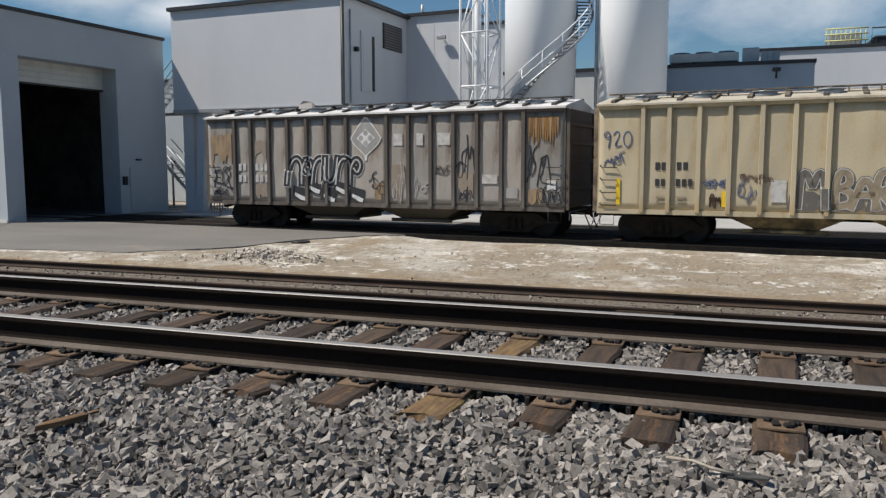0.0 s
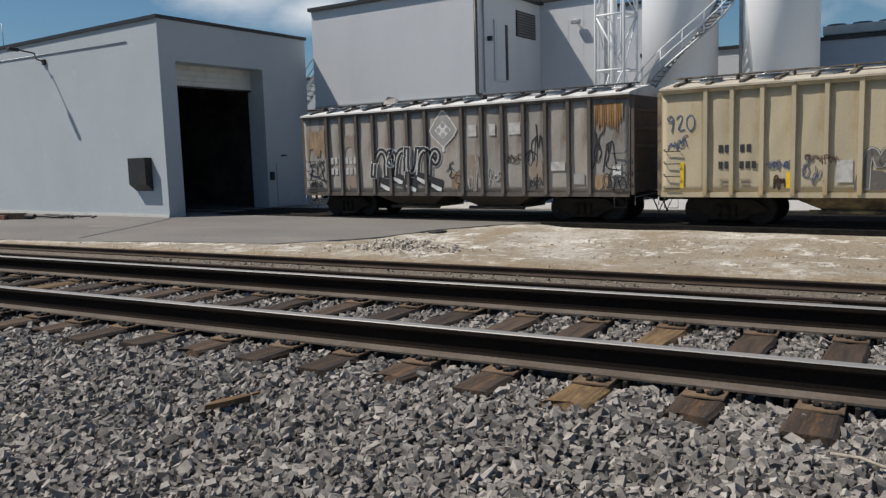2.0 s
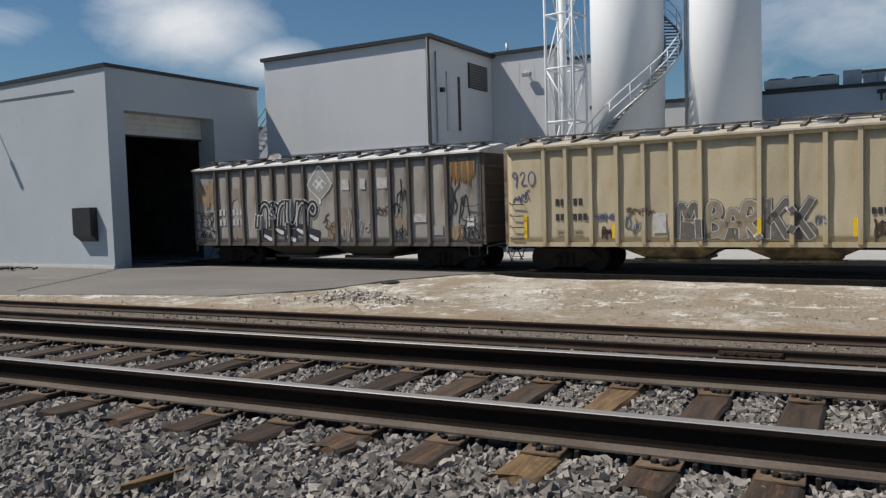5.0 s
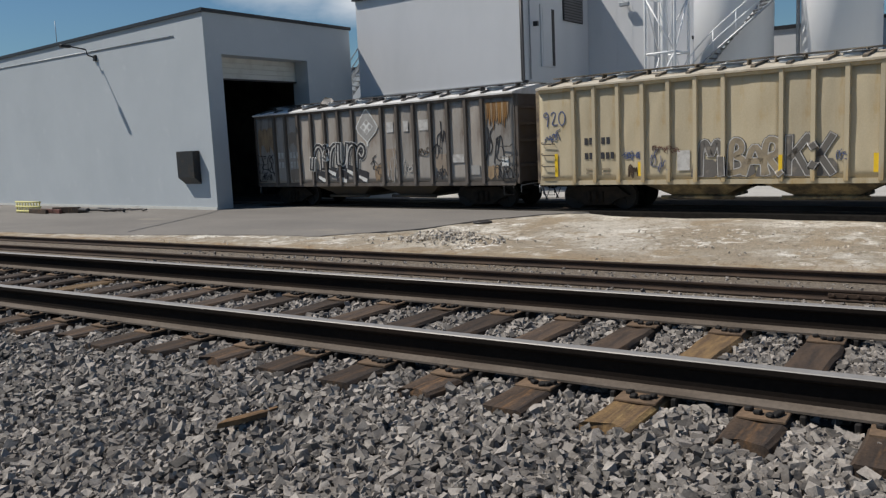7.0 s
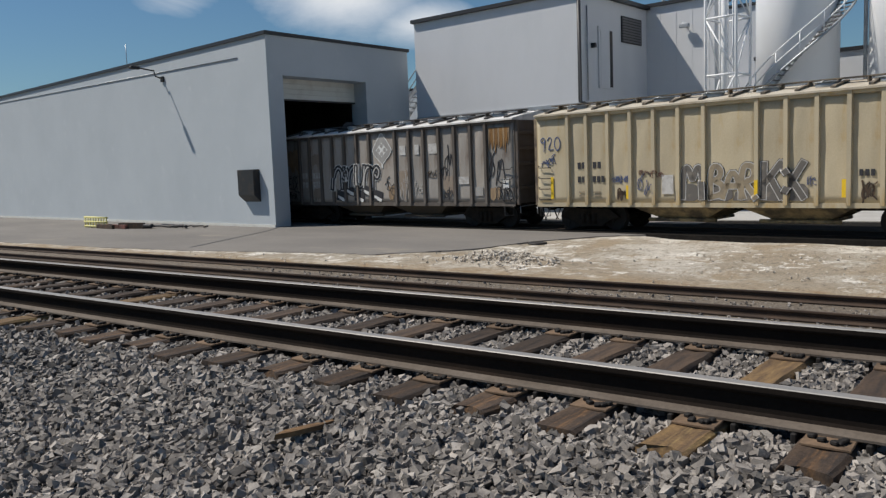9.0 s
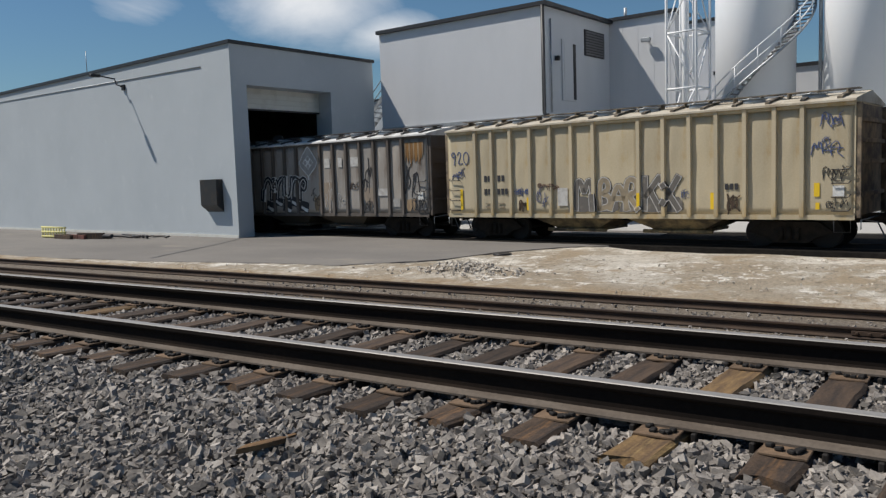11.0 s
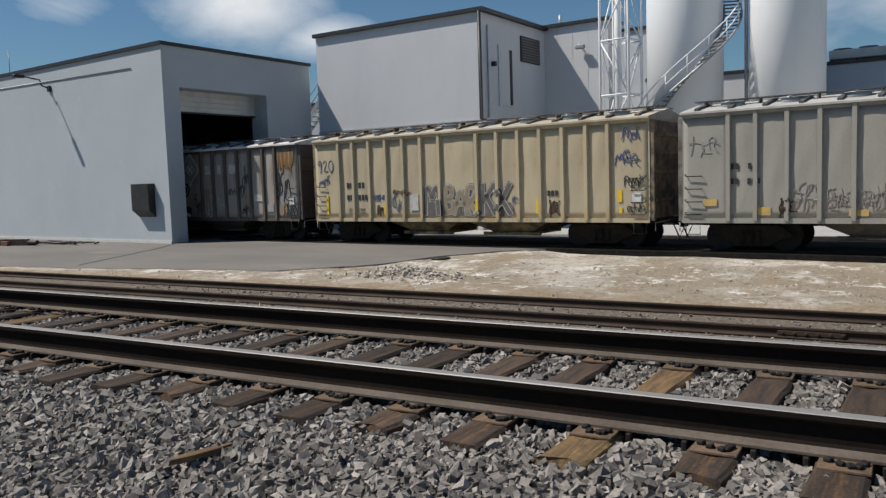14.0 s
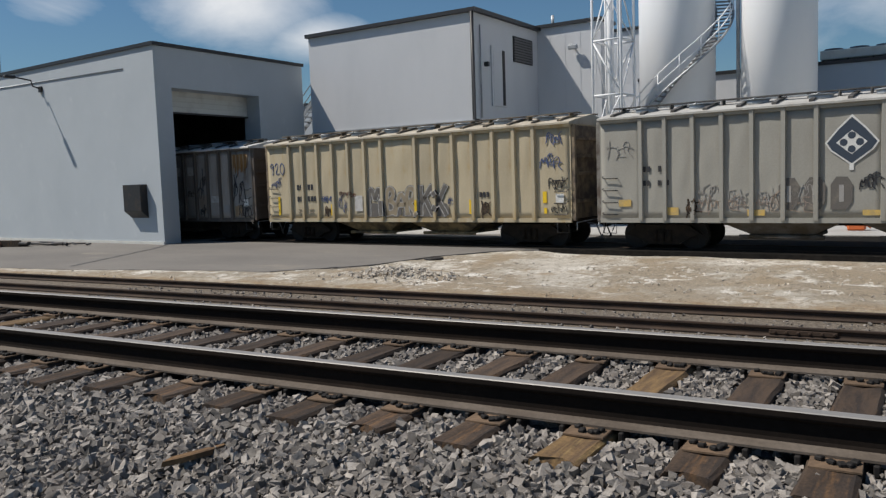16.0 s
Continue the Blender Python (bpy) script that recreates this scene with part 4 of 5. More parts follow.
    cylinder(bm, 0, 0, 0, 0.05, 0.28, 12)
    ob = part("drain_cover", bm, M["dark_steel"])
    ob.matrix_world = pose(-11.85, 16.3, YARD - 0.0)
    tagged(ob, "small dark iron drain cover sunk in dirt", "drain cover")
    # broken rubble heap
    spots = []
    rng = np.random.default_rng(3)
    for _ in range(420):
        x, y = rng.normal(-10.6, 0.6), rng.normal(12.2, 0.35)
        spots.append((x, y, YARD + 0.2 * math.exp(-(((x + 10.6) / 1.1) ** 2 + ((y - 12.3) / 0.6) ** 2)) + rng.uniform(0, 0.05)))
    for _ in range(900):
        x, y = rng.uniform(-22, 8), rng.uniform(10.3, 16)
        if y < np.interp(x, [-22, -14, -12.4], [11.2, 12.4, 17]):
            spots.append((x, y, YARD + rng.uniform(-0.02, 0.02)))
    heap = []
    for _ in range(130):
        x, y = rng.normal(-10.3, 0.8), rng.normal(12.1, 0.3)
        heap.append((x, y, YARD + 0.02 + 0.2 * math.exp(-(((x + 10.6) / 1.1) ** 2 + ((y - 12.3) / 0.6) ** 2)) + rng.uniform(0, 0.05)))
    for ob in (stones("rubble", spots, "scattered pale broken stones in the dirt", (0.010, 0.026)), stones("rubble_heap", heap, "low heap of pale broken concrete in the dirt", (0.018, 0.048))):
        ob.data.materials.clear()
        ob.data.materials.append(M["rubble"])


M["scrap_rubber"] = material("dusty_black_rubber", (0.03, 0.03, 0.03), 0.8, second=(0.06, 0.057, 0.052), scale=25, fine=0.2)
M["split_wood"] = material("fresh_split_timber", (0.20, 0.115, 0.05), 0.9, second=(0.10, 0.055, 0.025), scale=8, stretch=(0.3, 3, 1), fine=0.25, bump=0.5)
M["pale_wood"] = material("bleached_wood", (0.42, 0.37, 0.30), 0.9, second=(0.28, 0.24, 0.19), scale=20, fine=0.2)
M["rubble"] = material("pale_rubble", (0.56, 0.51, 0.44), 0.9, second=(0.42, 0.37, 0.31), scale=8, fine=0.15, vary=0.3, island=True)
make_clutter()

# ---------------------------------------------------------------- the train
LENGTH, WIDTH, SIDE = 13.58, 3.05, 2.97
SILL = YARD + 0.97
RIBS = [0.775, 1.575, 2.38, 3.18, 3.98, 4.78, 5.50]


def car_paint(name, base, other, dirt, rust, dirt_cover, rust_cover, vary):
    """Weathered car paint: tone from sheet to sheet, upright streaks of dirt and rust blooms."""
    m = material(name, base, 0.7, second=dirt, scale=0.9, cover=dirt_cover, soft=0.4, stretch=(1.2, 1.2, 0.35), third=rust, third_scale=1.1,
                 third_cover=rust_cover, fine=0.08, fine_scale=30, bump=0.03, bump_scale=12, vary=vary)
    nt = m.node_tree
    mix = next(n for n in nt.nodes if n.bl_idname == "ShaderNodeMix")
    info = nt.nodes.new("ShaderNodeObjectInfo")
    tone = nt.nodes.new("ShaderNodeMix")
    tone.data_type = "RGBA"
    tone.inputs[6].default_value, tone.inputs[7].default_value = (*base, 1), (*other, 1)
    nt.links.new(info.outputs["Random"], tone.inputs[0])
    nt.links.new(tone.outputs[2], mix.inputs[6])
    return m


def sheet_mesh(w, z0, z1, seed, mat):
    """A side sheet, slightly buckled between its posts."""
    bm = bmesh.new()
    nx, nz = 8, 14
    rows = []
    for j in range(nz + 1):
        row = []
        for i in range(nx + 1):
            u, v = i / nx, j / nz
            k = math.sin(math.pi * u) ** 0.7 * max(0.0, math.sin(math.pi * v)) ** 0.3
            y = -0.003 - k * (0.017 + 0.026 * noise.noise(Vector((u * 2.6, v * 3.0, seed * 7.3))))
            row.append(bm.verts.new(((u - 0.5) * w, y, z0 + (z1 - z0) * v)))
        rows.append(row)
    for j in range(nz):
        for i in range(nx):
            bm.faces.new((rows[j][i], rows[j][i + 1], rows[j + 1][i + 1], rows[j + 1][i])).smooth = True
    rim = [r for r in bm.edges if r.is_boundary]
    back = bmesh.ops.extrude_edge_only(bm, edges=rim)["geom"]
    for v in back:
        if isinstance(v, bmesh.types.BMVert):
            v.co.y = -0.001
    return finish(bm, mat, "side_sheet")


def make_car(kind):
    """A covered hopper car; its space has x along the car from the middle, y = 0 at the near side, z from the rails' pavement."""
    names = {"brown": ("dirty grey-brown covered hopper car with rust and graffiti", (0.46, 0.45, 0.43), (0.33, 0.305, 0.275), (0.21, 0.17, 0.135), (0.12, 0.072, 0.045), 0.50, 0.42, 0.30),
             "tan": ("faded tan covered hopper car with outlined graffiti", (0.515, 0.45, 0.325), (0.48, 0.415, 0.29), (0.40, 0.325, 0.205), (0.40, 0.275, 0.115), 0.47, 0.40, 0.11),
             "grey": ("light grey covered hopper car with a dark diamond emblem", (0.345, 0.335, 0.30), (0.32, 0.31, 0.275), (0.28, 0.265, 0.23), (0.24, 0.215, 0.17), 0.45, 0.35, 0.07)}
    label, base, other, dirt, rust, dc, rc, vary = names[kind]
    car = empty("hopper_car", pose(0, 0, 0), label, "railway car", "cars of the train")
    P = car_paint(kind + "_car_paint", base, other, dirt, rust, dc, rc, vary)
    POST = P if kind != "brown" else material("brown_post_paint", (0.095, 0.08, 0.068), 0.8, second=(0.15, 0.13, 0.115), scale=1.2, stretch=(2, 2, 0.4), cover=0.42, fine=0.15)
    half = LENGTH / 2
    z0, z1 = SILL, SILL + SIDE
    # body: near and far side sheets, ends, floor
    bm = bmesh.new()
    prism(bm, [(0.0, z0), (WIDTH, z0), (WIDTH, z1), (0.0, z1)], -half, half)
    part("body", bm, POST, car)
    # side sheets between the posts
    xs = [-half + 0.03] + [-r for r in reversed(RIBS)] + RIBS + [half - 0.03]
    for k, (x0, x1) in enumerate(zip(xs, xs[1:])):
        w = x1 - x0 - 0.02
        ob = new("side_sheet", sheet_mesh(w, z0 + 0.04, z1 - 0.12, k, P))
        ob.location = ((x0 + x1) / 2, 0, 0)
        ob.parent = car
    # roof: shallow two-sloped sheet with an overhang
    bm = bmesh.new()
    mid = WIDTH / 2
    prism(bm, [(-0.145, z1 - 0.02), (-0.145, z1 + 0.035), (0.25, z1 + 0.12), (mid, z1 + 0.34), (WIDTH - 0.25, z1 + 0.12), (WIDTH + 0.13, z1 + 0.035), (WIDTH + 0.13, z1 - 0.02)], -half - 0.03, half + 0.03)
    roof = part("roof", bm, M["roof_" + kind], car)
    # roof battens
    n = 15
    for i in range(n):
        x = -half + 0.4 + (LENGTH - 0.8) * i / (n - 1)
        bm = bmesh.new()
        v = [(0.02, 0.075), (0.25, 0.135), (mid - 0.25, 0.315), (mid - 0.25, 0.37), (0.25, 0.19), (0.02, 0.13)]
        prism(bm, [(y, z1 + z) for y, z in v], x - 0.06, x + 0.06)
        part("roof_batten", bm, M["batten_" + kind], roof)
    # hatches and running boards
    bm = bmesh.new()
    for s in (-1, 1):
        box(bm, -half + 0.1, half - 0.1, mid + s * 0.62 - 0.14, mid + s * 0.62 + 0.14, z1 + 0.36, z1 + 0.39)
    for i in range(18):
        x = -half + 0.4 + i * (LENGTH - 0.8) / 17
        for s in (-1, 1):
            box(bm, x - 0.02, x + 0.02, mid + s * 0.62 - 0.14, mid + s * 0.62 + 0.14, z1 + 0.18, z1 + 0.359)
    part("running_board", bm, M["batten_" + kind], roof)
    for i in range(8):
        x = -half + 1.2 + i * (LENGTH - 2.4) / 7
        bm = bmesh.new()
        cylinder(bm, x, mid - 0.85, z1 + 0.12, z1 + 0.27, 0.30, 20)
        cylinder(bm, x, mid - 0.85, z1 + 0.271, z1 + 0.295, 0.34, 20)
        box(bm, x - 0.025, x + 0.025, mid - 1.22, mid - 0.50, z1 + 0.296, z1 + 0.32, 0.008)
        part("hatch", bm, M["hatch_" + kind], roof)
    if kind == "brown":
        bm = bmesh.new()
        a = [bm.verts.new((-2.8 + dx, mid - 1.0 + dy, z1 + dz)) for dx, dy, dz in ((-0.3, 0, 0.30), (0.3, 0, 0.26), (0.34, 0.12, 0.40), (0.15, 0.16, 0.52), (-0.2, 0.16, 0.58), (-0.32, 0.12, 0.46))]
        b = [bm.verts.new((v.co.x, v.co.y + 0.05, v.co.z - 0.01)) for v in a]
        bm.faces.new(a)
        bm.faces.new(b[::-1])
        for k in range(6):
            bm.faces.new((a[k], b[k], b[(k + 1) % 6], a[(k + 1) % 6]))
        part("hatch_lid", bm, M["dark_steel"], roof, "open roof hatch lid standing up")
    # side posts, near and far
    bm = bmesh.new()
    a = [(-0.075, 0), (-0.055, -0.105), (0.055, -0.105), (0.075, 0)]
    lo = [bm.verts.new((x, y, z0 - 0.03)) for x, y in a]
    hi = [bm.verts.new((x, y, z1 - 0.03)) for x, y in a]
    for k in range(3):
        bm.faces.new((lo[k], lo[k + 1], hi[k + 1], hi[k]))
    bm.faces.new(lo[::-1])
    bm.faces.new(hi)
    post = finish(bm, POST, "side_post")
    for x in [-r for r in reversed(RIBS)] + RIBS:
        p = new("side_post", post)
        p.location = (x, -0.002, 0)
        p.parent = car
        p = new("side_post", post)
        p.location, p.rotation_euler = (x, WIDTH + 0.002, 0), (0, 0, math.pi)
        p.parent = car
    # side sill with its steps down to the bays, top chord
    bm = bmesh.new()
    box(bm, -half, half, -0.05, -0.003, z0 - 0.10, z0 + 0.035)
    part("side_sill", bm, POST, car)
    bm = bmesh.new()
    box(bm, -half, half, -0.06, -0.003, z1 - 0.11, z1 - 0.025)
    part("top_chord", bm, POST, car)
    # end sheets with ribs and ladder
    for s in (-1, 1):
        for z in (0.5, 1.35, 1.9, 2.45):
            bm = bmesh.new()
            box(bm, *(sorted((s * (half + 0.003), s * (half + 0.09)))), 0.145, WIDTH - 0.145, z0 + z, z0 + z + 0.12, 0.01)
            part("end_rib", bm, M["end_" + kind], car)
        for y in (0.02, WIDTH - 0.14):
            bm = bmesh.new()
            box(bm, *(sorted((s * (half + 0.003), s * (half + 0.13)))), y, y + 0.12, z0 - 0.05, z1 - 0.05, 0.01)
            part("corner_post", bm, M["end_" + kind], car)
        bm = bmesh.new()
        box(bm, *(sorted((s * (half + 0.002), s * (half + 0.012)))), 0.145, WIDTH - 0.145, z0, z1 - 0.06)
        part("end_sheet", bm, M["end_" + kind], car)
        for k in range(4):
            bm = bmesh.new()
            z = z0 + 0.14 + k * 0.36
            tube(bm, [(s * (half - 0.10), -0.02, z + 0.06), (s * (half - 0.10), -0.1, z + 0.05), (s * (half - 0.14), -0.1, z), (s * (half - 0.55), -0.1, z), (s * (half - 0.55), -0.02, z)], 0.015, 6)
            part("grab_iron", bm, M["dark_steel"], car)
        bm = bmesh.new()
        tube(bm, [(s * (half - 0.1), -0.02, z0), (s * (half - 0.1), -0.02, z0 - 0.42), (s * (half - 0.5), -0.02, z0 - 0.42), (s * (half - 0.5), -0.02, z0)], 0.016, 6)
        part("stirrup", bm, M["dark_steel"], car)
        # coupler and draft gear
        bm = bmesh.new()
        box(bm, *(sorted((s * (half - 1.2), s * (half + 0.42)))), mid - 0.16, mid + 0.16, YARD + 0.72, YARD + 0.98, 0.03)
        box(bm, *(sorted((s * (half + 0.36), s * (half + 0.56)))), mid - 0.2, mid + 0.2, YARD + 0.66, YARD + 1.02, 0.06)
        part("coupler", bm, M["truck"], car)
        for dy, mat in ((-0.42, "louvre"), (0.30, "dark_steel")):
            bm = bmesh.new()
            x = s * (half + 0.3)
            tube(bm, [(s * half, mid + dy, YARD + 0.80), (x, mid + dy, YARD + 0.76), (x + s * 0.1, mid + dy, YARD + 0.55), (x + s * 0.18, mid + dy, YARD + 0.36), (s * (half + 0.54), mid + dy, YARD + 0.30)], 0.022, 6)
            part("air_hose", bm, M[mat], car)
        bm = bmesh.new()
        tube(bm, [(s * (half + 0.12), 0.1, YARD + 0.62), (s * (half + 0.12), 0.1, YARD + 0.86), (s * (half + 0.3), mid - 0.2, YARD + 0.92)], 0.018, 6)
        part("uncoupling_lever", bm, M["galvanised"], car)
    # centre sill and hopper bays
    bm = bmesh.new()
    box(bm, -half + 0.2, half - 0.2, mid - 0.25, mid + 0.25, z0 - 0.25, z0 + 0.02)
    part("centre_sill", bm, M["truck"], car)
    for c in (-1.75, 1.75):
        bm = bmesh.new()
        top = [(-1.74, 0.06), (1.74, 0.06), (1.74, WIDTH - 0.06), (-1.74, WIDTH - 0.06)]
        low = [(-0.8, 0.6), (0.8, 0.6), (0.8, WIDTH - 0.6), (-0.8, WIDTH - 0.6)]
        a = [bm.verts.new((c + x, y, z0)) for x, y in top]
        b = [bm.verts.new((c + x, y, z0 - 0.46)) for x, y in low]
        for k in range(4):
            bm.faces.new((a[k], a[(k + 1) % 4], b[(k + 1) % 4], b[k]))
        bm.faces.new(b)
        box(bm, c - 0.84, c + 0.84, 0.57, WIDTH - 0.57, z0 - 0.55, z0 - 0.46)
        tube(bm, [(c - 1.1, 0.52, z0 - 0.52), (c + 1.1, 0.52, z0 - 0.52)], 0.06, 8)
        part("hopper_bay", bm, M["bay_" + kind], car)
    # trucks
    for s in (-1, 1):
        truck = part("truck", bmesh.new(), M["truck"], car)
        truck.location = (s * (half - 1.75), mid, YARD + 0.48)
        bm = bmesh.new()
        for y in (-1.0, 1.0):
            prof = [(-1.15, 0.02), (-0.75, 0.30), (0.75, 0.30), (1.15, 0.02), (0.75, -0.10), (0.45, -0.28), (-0.45, -0.28), (-0.75, -0.10)]
            f = [bm.verts.new((x, y - 0.08, z)) for x, z in prof]
            b = [bm.verts.new((x, y + 0.08, z)) for x, z in prof]
            for k in range(8):
                bm.faces.new((f[k], f[(k + 1) % 8], b[(k + 1) % 8], b[k]))
            bm.faces.new(f)
            bm.faces.new(b[::-1])
            for dx in (-0.22, 0, 0.22):
                tube(bm, [(dx, y - 0.1, -0.2), (dx, y - 0.1, 0.15)], 0.07, 8)
        box(bm, -0.22, 0.22, -1.0, 1.0, -0.05, 0.2)
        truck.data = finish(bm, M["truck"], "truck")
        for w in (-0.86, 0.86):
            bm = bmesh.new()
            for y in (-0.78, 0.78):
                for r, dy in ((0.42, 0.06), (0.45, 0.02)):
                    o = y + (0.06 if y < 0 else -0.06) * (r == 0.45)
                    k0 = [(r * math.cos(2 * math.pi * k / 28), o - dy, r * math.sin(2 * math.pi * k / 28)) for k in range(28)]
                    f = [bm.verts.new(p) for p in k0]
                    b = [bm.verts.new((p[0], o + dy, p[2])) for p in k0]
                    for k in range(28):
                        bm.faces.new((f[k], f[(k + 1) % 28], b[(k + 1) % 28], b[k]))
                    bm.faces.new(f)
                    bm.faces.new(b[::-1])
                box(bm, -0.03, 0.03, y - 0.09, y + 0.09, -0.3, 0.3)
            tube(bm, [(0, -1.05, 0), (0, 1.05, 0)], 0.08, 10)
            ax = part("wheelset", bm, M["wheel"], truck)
            ax.location = (w, 0, 0)
            WHEELS.append((ax, w))
    return car


WHEELS = []
M["roof_brown"] = material("dusty_white_roof", (0.68, 0.67, 0.65), 0.7, second=(0.45, 0.43, 0.40), scale=1.2, cover=0.42, fine=0.15, stretch=(1, 1, 1))
M["roof_tan"] = material("faded_tan_roof", (0.50, 0.45, 0.36), 0.7, second=(0.34, 0.28, 0.20), scale=1.2, cover=0.42, fine=0.15)
M["roof_grey"] = material("grey_roof", (0.46, 0.45, 0.42), 0.7, second=(0.32, 0.30, 0.27), scale=1.2, cover=0.42, fine=0.15)
for k in ("brown", "tan", "grey"):
    M["hatch_" + k] = M["galvanised"]
    M["batten_" + k] = material(k + "_batten_paint", {"brown": (0.09, 0.08, 0.075), "tan": (0.22, 0.175, 0.12), "grey": (0.11, 0.105, 0.10)}[k], 0.75, second=(0.05, 0.045, 0.04), scale=3, fine=0.15)
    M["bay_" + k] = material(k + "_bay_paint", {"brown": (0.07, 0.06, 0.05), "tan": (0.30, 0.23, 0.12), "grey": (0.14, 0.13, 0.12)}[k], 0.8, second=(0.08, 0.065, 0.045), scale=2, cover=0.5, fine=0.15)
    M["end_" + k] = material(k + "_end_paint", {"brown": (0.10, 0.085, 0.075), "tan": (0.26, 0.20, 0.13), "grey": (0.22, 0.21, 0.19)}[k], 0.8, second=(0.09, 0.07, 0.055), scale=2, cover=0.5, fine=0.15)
M["wheel"] = material("black_wheel_steel", (0.016, 0.014, 0.013), 0.85, 0.0, fine=0.2)
M["faded_white"] = material("faded_white_marking", (0.52, 0.51, 0.49), 0.75, second=(0.36, 0.34, 0.32), scale=5, cover=0.45, fine=0.12)
M["rust_stain"] = material("orange_rust_stain", (0.26, 0.135, 0.04), 0.9, second=(0.15, 0.08, 0.035), scale=2.2, stretch=(4, 1, 0.3), cover=0.5, fine=0.2)
M["navy"] = material("navy_marking", (0.035, 0.05, 0.075), 0.6, fine=0.1)
M["spray_grey"] = material("grey_spray_fill", (0.12, 0.11, 0.10), 0.75, second=(0.24, 0.21, 0.17), scale=3, cover=0.35, fine=0.15)

CARS = [make_car("brown"), make_car("tan"), make_car("grey")]

# ---------------------------------------------------------------- markings and spray paint on the cars
FACE = -0.036
GLYPHS = {
    "M": [[(0, 0), (0.05, 0.9), (0.3, 1.0), (0.5, 0.45), (0.7, 1.0), (0.95, 0.9), (1, 0)]],
    "B": [[(0.1, 0), (0.15, 1), (0.75, 0.95), (0.8, 0.65), (0.3, 0.52), (0.9, 0.42), (0.95, 0.1), (0.1, 0)]],
    "A": [[(0, 0), (0.5, 1), (1, 0)], [(0.25, 0.35), (0.78, 0.35)]],
    "R": [[(0.05, 0), (0.1, 1), (0.85, 0.95), (0.85, 0.55), (0.2, 0.48), (0.95, 0)]],
    "E": [[(0.95, 0.95), (0.1, 1), (0.2, 0.5), (0.75, 0.55), (0.2, 0.5), (0.1, 0), (1, 0.05)]],
    "X": [[(0, 1), (1, 0)], [(1, 1), (0.05, 0)]],
    "K": [[(0.05, 0), (0.1, 1)], [(1, 1), (0.15, 0.42)], [(0.42, 0.62), (1.05, 0)]],
    "O": [[(0.5, 0), (0.1, 0.25), (0.1, 0.75), (0.5, 1), (0.9, 0.75), (0.9, 0.25), (0.5, 0)]],
    "9": [[(0.8, 0.7), (0.3, 0.55), (0.1, 0.8), (0.5, 1), (0.8, 0.75), (0.6, 0)]],
    "2": [[(0.1, 0.75), (0.4, 1), (0.8, 0.8), (0.1, 0.05), (0.9, 0.1)]],
    "n": [[(-0.05, 0), (0.0, 0.75), (0.5, 1.05), (1.0, 0.75), (1.05, 0)]],
    "q": [[(0.1, 0.0), (0.0, 0.6), (0.4, 1.0), (0.85, 0.75), (0.6, 0.4), (0.3, 0.6)]],
    "V": [[(0, 1), (0.3, 0), (0.5, 0.7), (0.75, 0), (1, 1)]],
    "U": [[(0.05, 1), (0.1, 0.2), (0.45, 0), (0.85, 0.2), (0.9, 1)]],
    "P": [[(0.1, 0), (0.1, 1), (0.8, 0.95), (0.85, 0.55), (0.15, 0.48)]],
}


def rounded(pts, times=2):
    """Corner cutting, so that the spray lines bend."""
    for _ in range(times):
        out = [pts[0]]
        for (ax, az), (bx, bz) in zip(pts, pts[1:]):
            out += [(ax * 0.75 + bx * 0.25, az * 0.75 + bz * 0.25), (ax * 0.25 + bx * 0.75, az * 0.25 + bz * 0.75)]
        pts = out + [pts[-1]]
    return pts


def spray(bm, pts, width, depth):
    """A spray line that follows the sheet and climbs over the posts."""
    fine = []
    for (ax, az), (bx, bz) in zip(pts, pts[1:]):
        n = max(1, int(math.hypot(bx - ax, bz - az) / 0.05))
        fine += [(ax + (bx - ax) * i / n, az + (bz - az) * i / n) for i in range(n)]
    fine.append(pts[-1])
    rows = []
    for i, (x, z) in enumerate(fine):
        d = Vector(fine[min(i + 1, len(fine) - 1)]) - Vector(fine[max(i - 1, 0)])
        d = d.normalized() if d.length > 1e-5 else Vector((1.0, 0.0))
        n, e = Vector((-d.y, d.x)) * width / 2, d * width * (-0.4 if i == 0 else 0.4 if i == len(fine) - 1 else 0)
        near = min(abs(abs(x) - r) for r in RIBS)
        front = FACE + 0.01 - depth - (0.082 if near < 0.058 else 0.0)
        rows.append([bm.verts.new((x + e.x + s * n.x, y, z + e.y + s * n.y)) for s, y in ((-1, FACE + 0.01), (-1, front), (1, front), (1, FACE + 0.01))])
    for u, v in zip(rows, rows[1:]):
        for k in range(3):
            bm.faces.new((u[k], u[k + 1], v[k + 1], v[k]))
    bm.faces.new(rows[0])
    bm.faces.new(rows[-1][::-1])


def lettering(car, name, text, x, z, w, h, layers, lean=0.0, gap=0.12, label=""):
    """Spray-painted letters, one part each: layers of (width, material), the outermost first."""
    step = w / len(text)
    for i, ch in enumerate(text):
        for d, (width, mat) in enumerate(layers):
            for line in GLYPHS[ch]:
                bm = bmesh.new()
                pts = [(x + i * step + step * (gap / 2 + (1 - gap) * a) + lean * c * h, z + width * 0.0 + c * h) for a, c in rounded(line)]
                spray(bm, pts, width, 0.012 + 0.004 * d + 0.0006 * ((i + round(x * 3)) % 3))
                part(name, bm, M[mat], car, label if d == 0 else "")


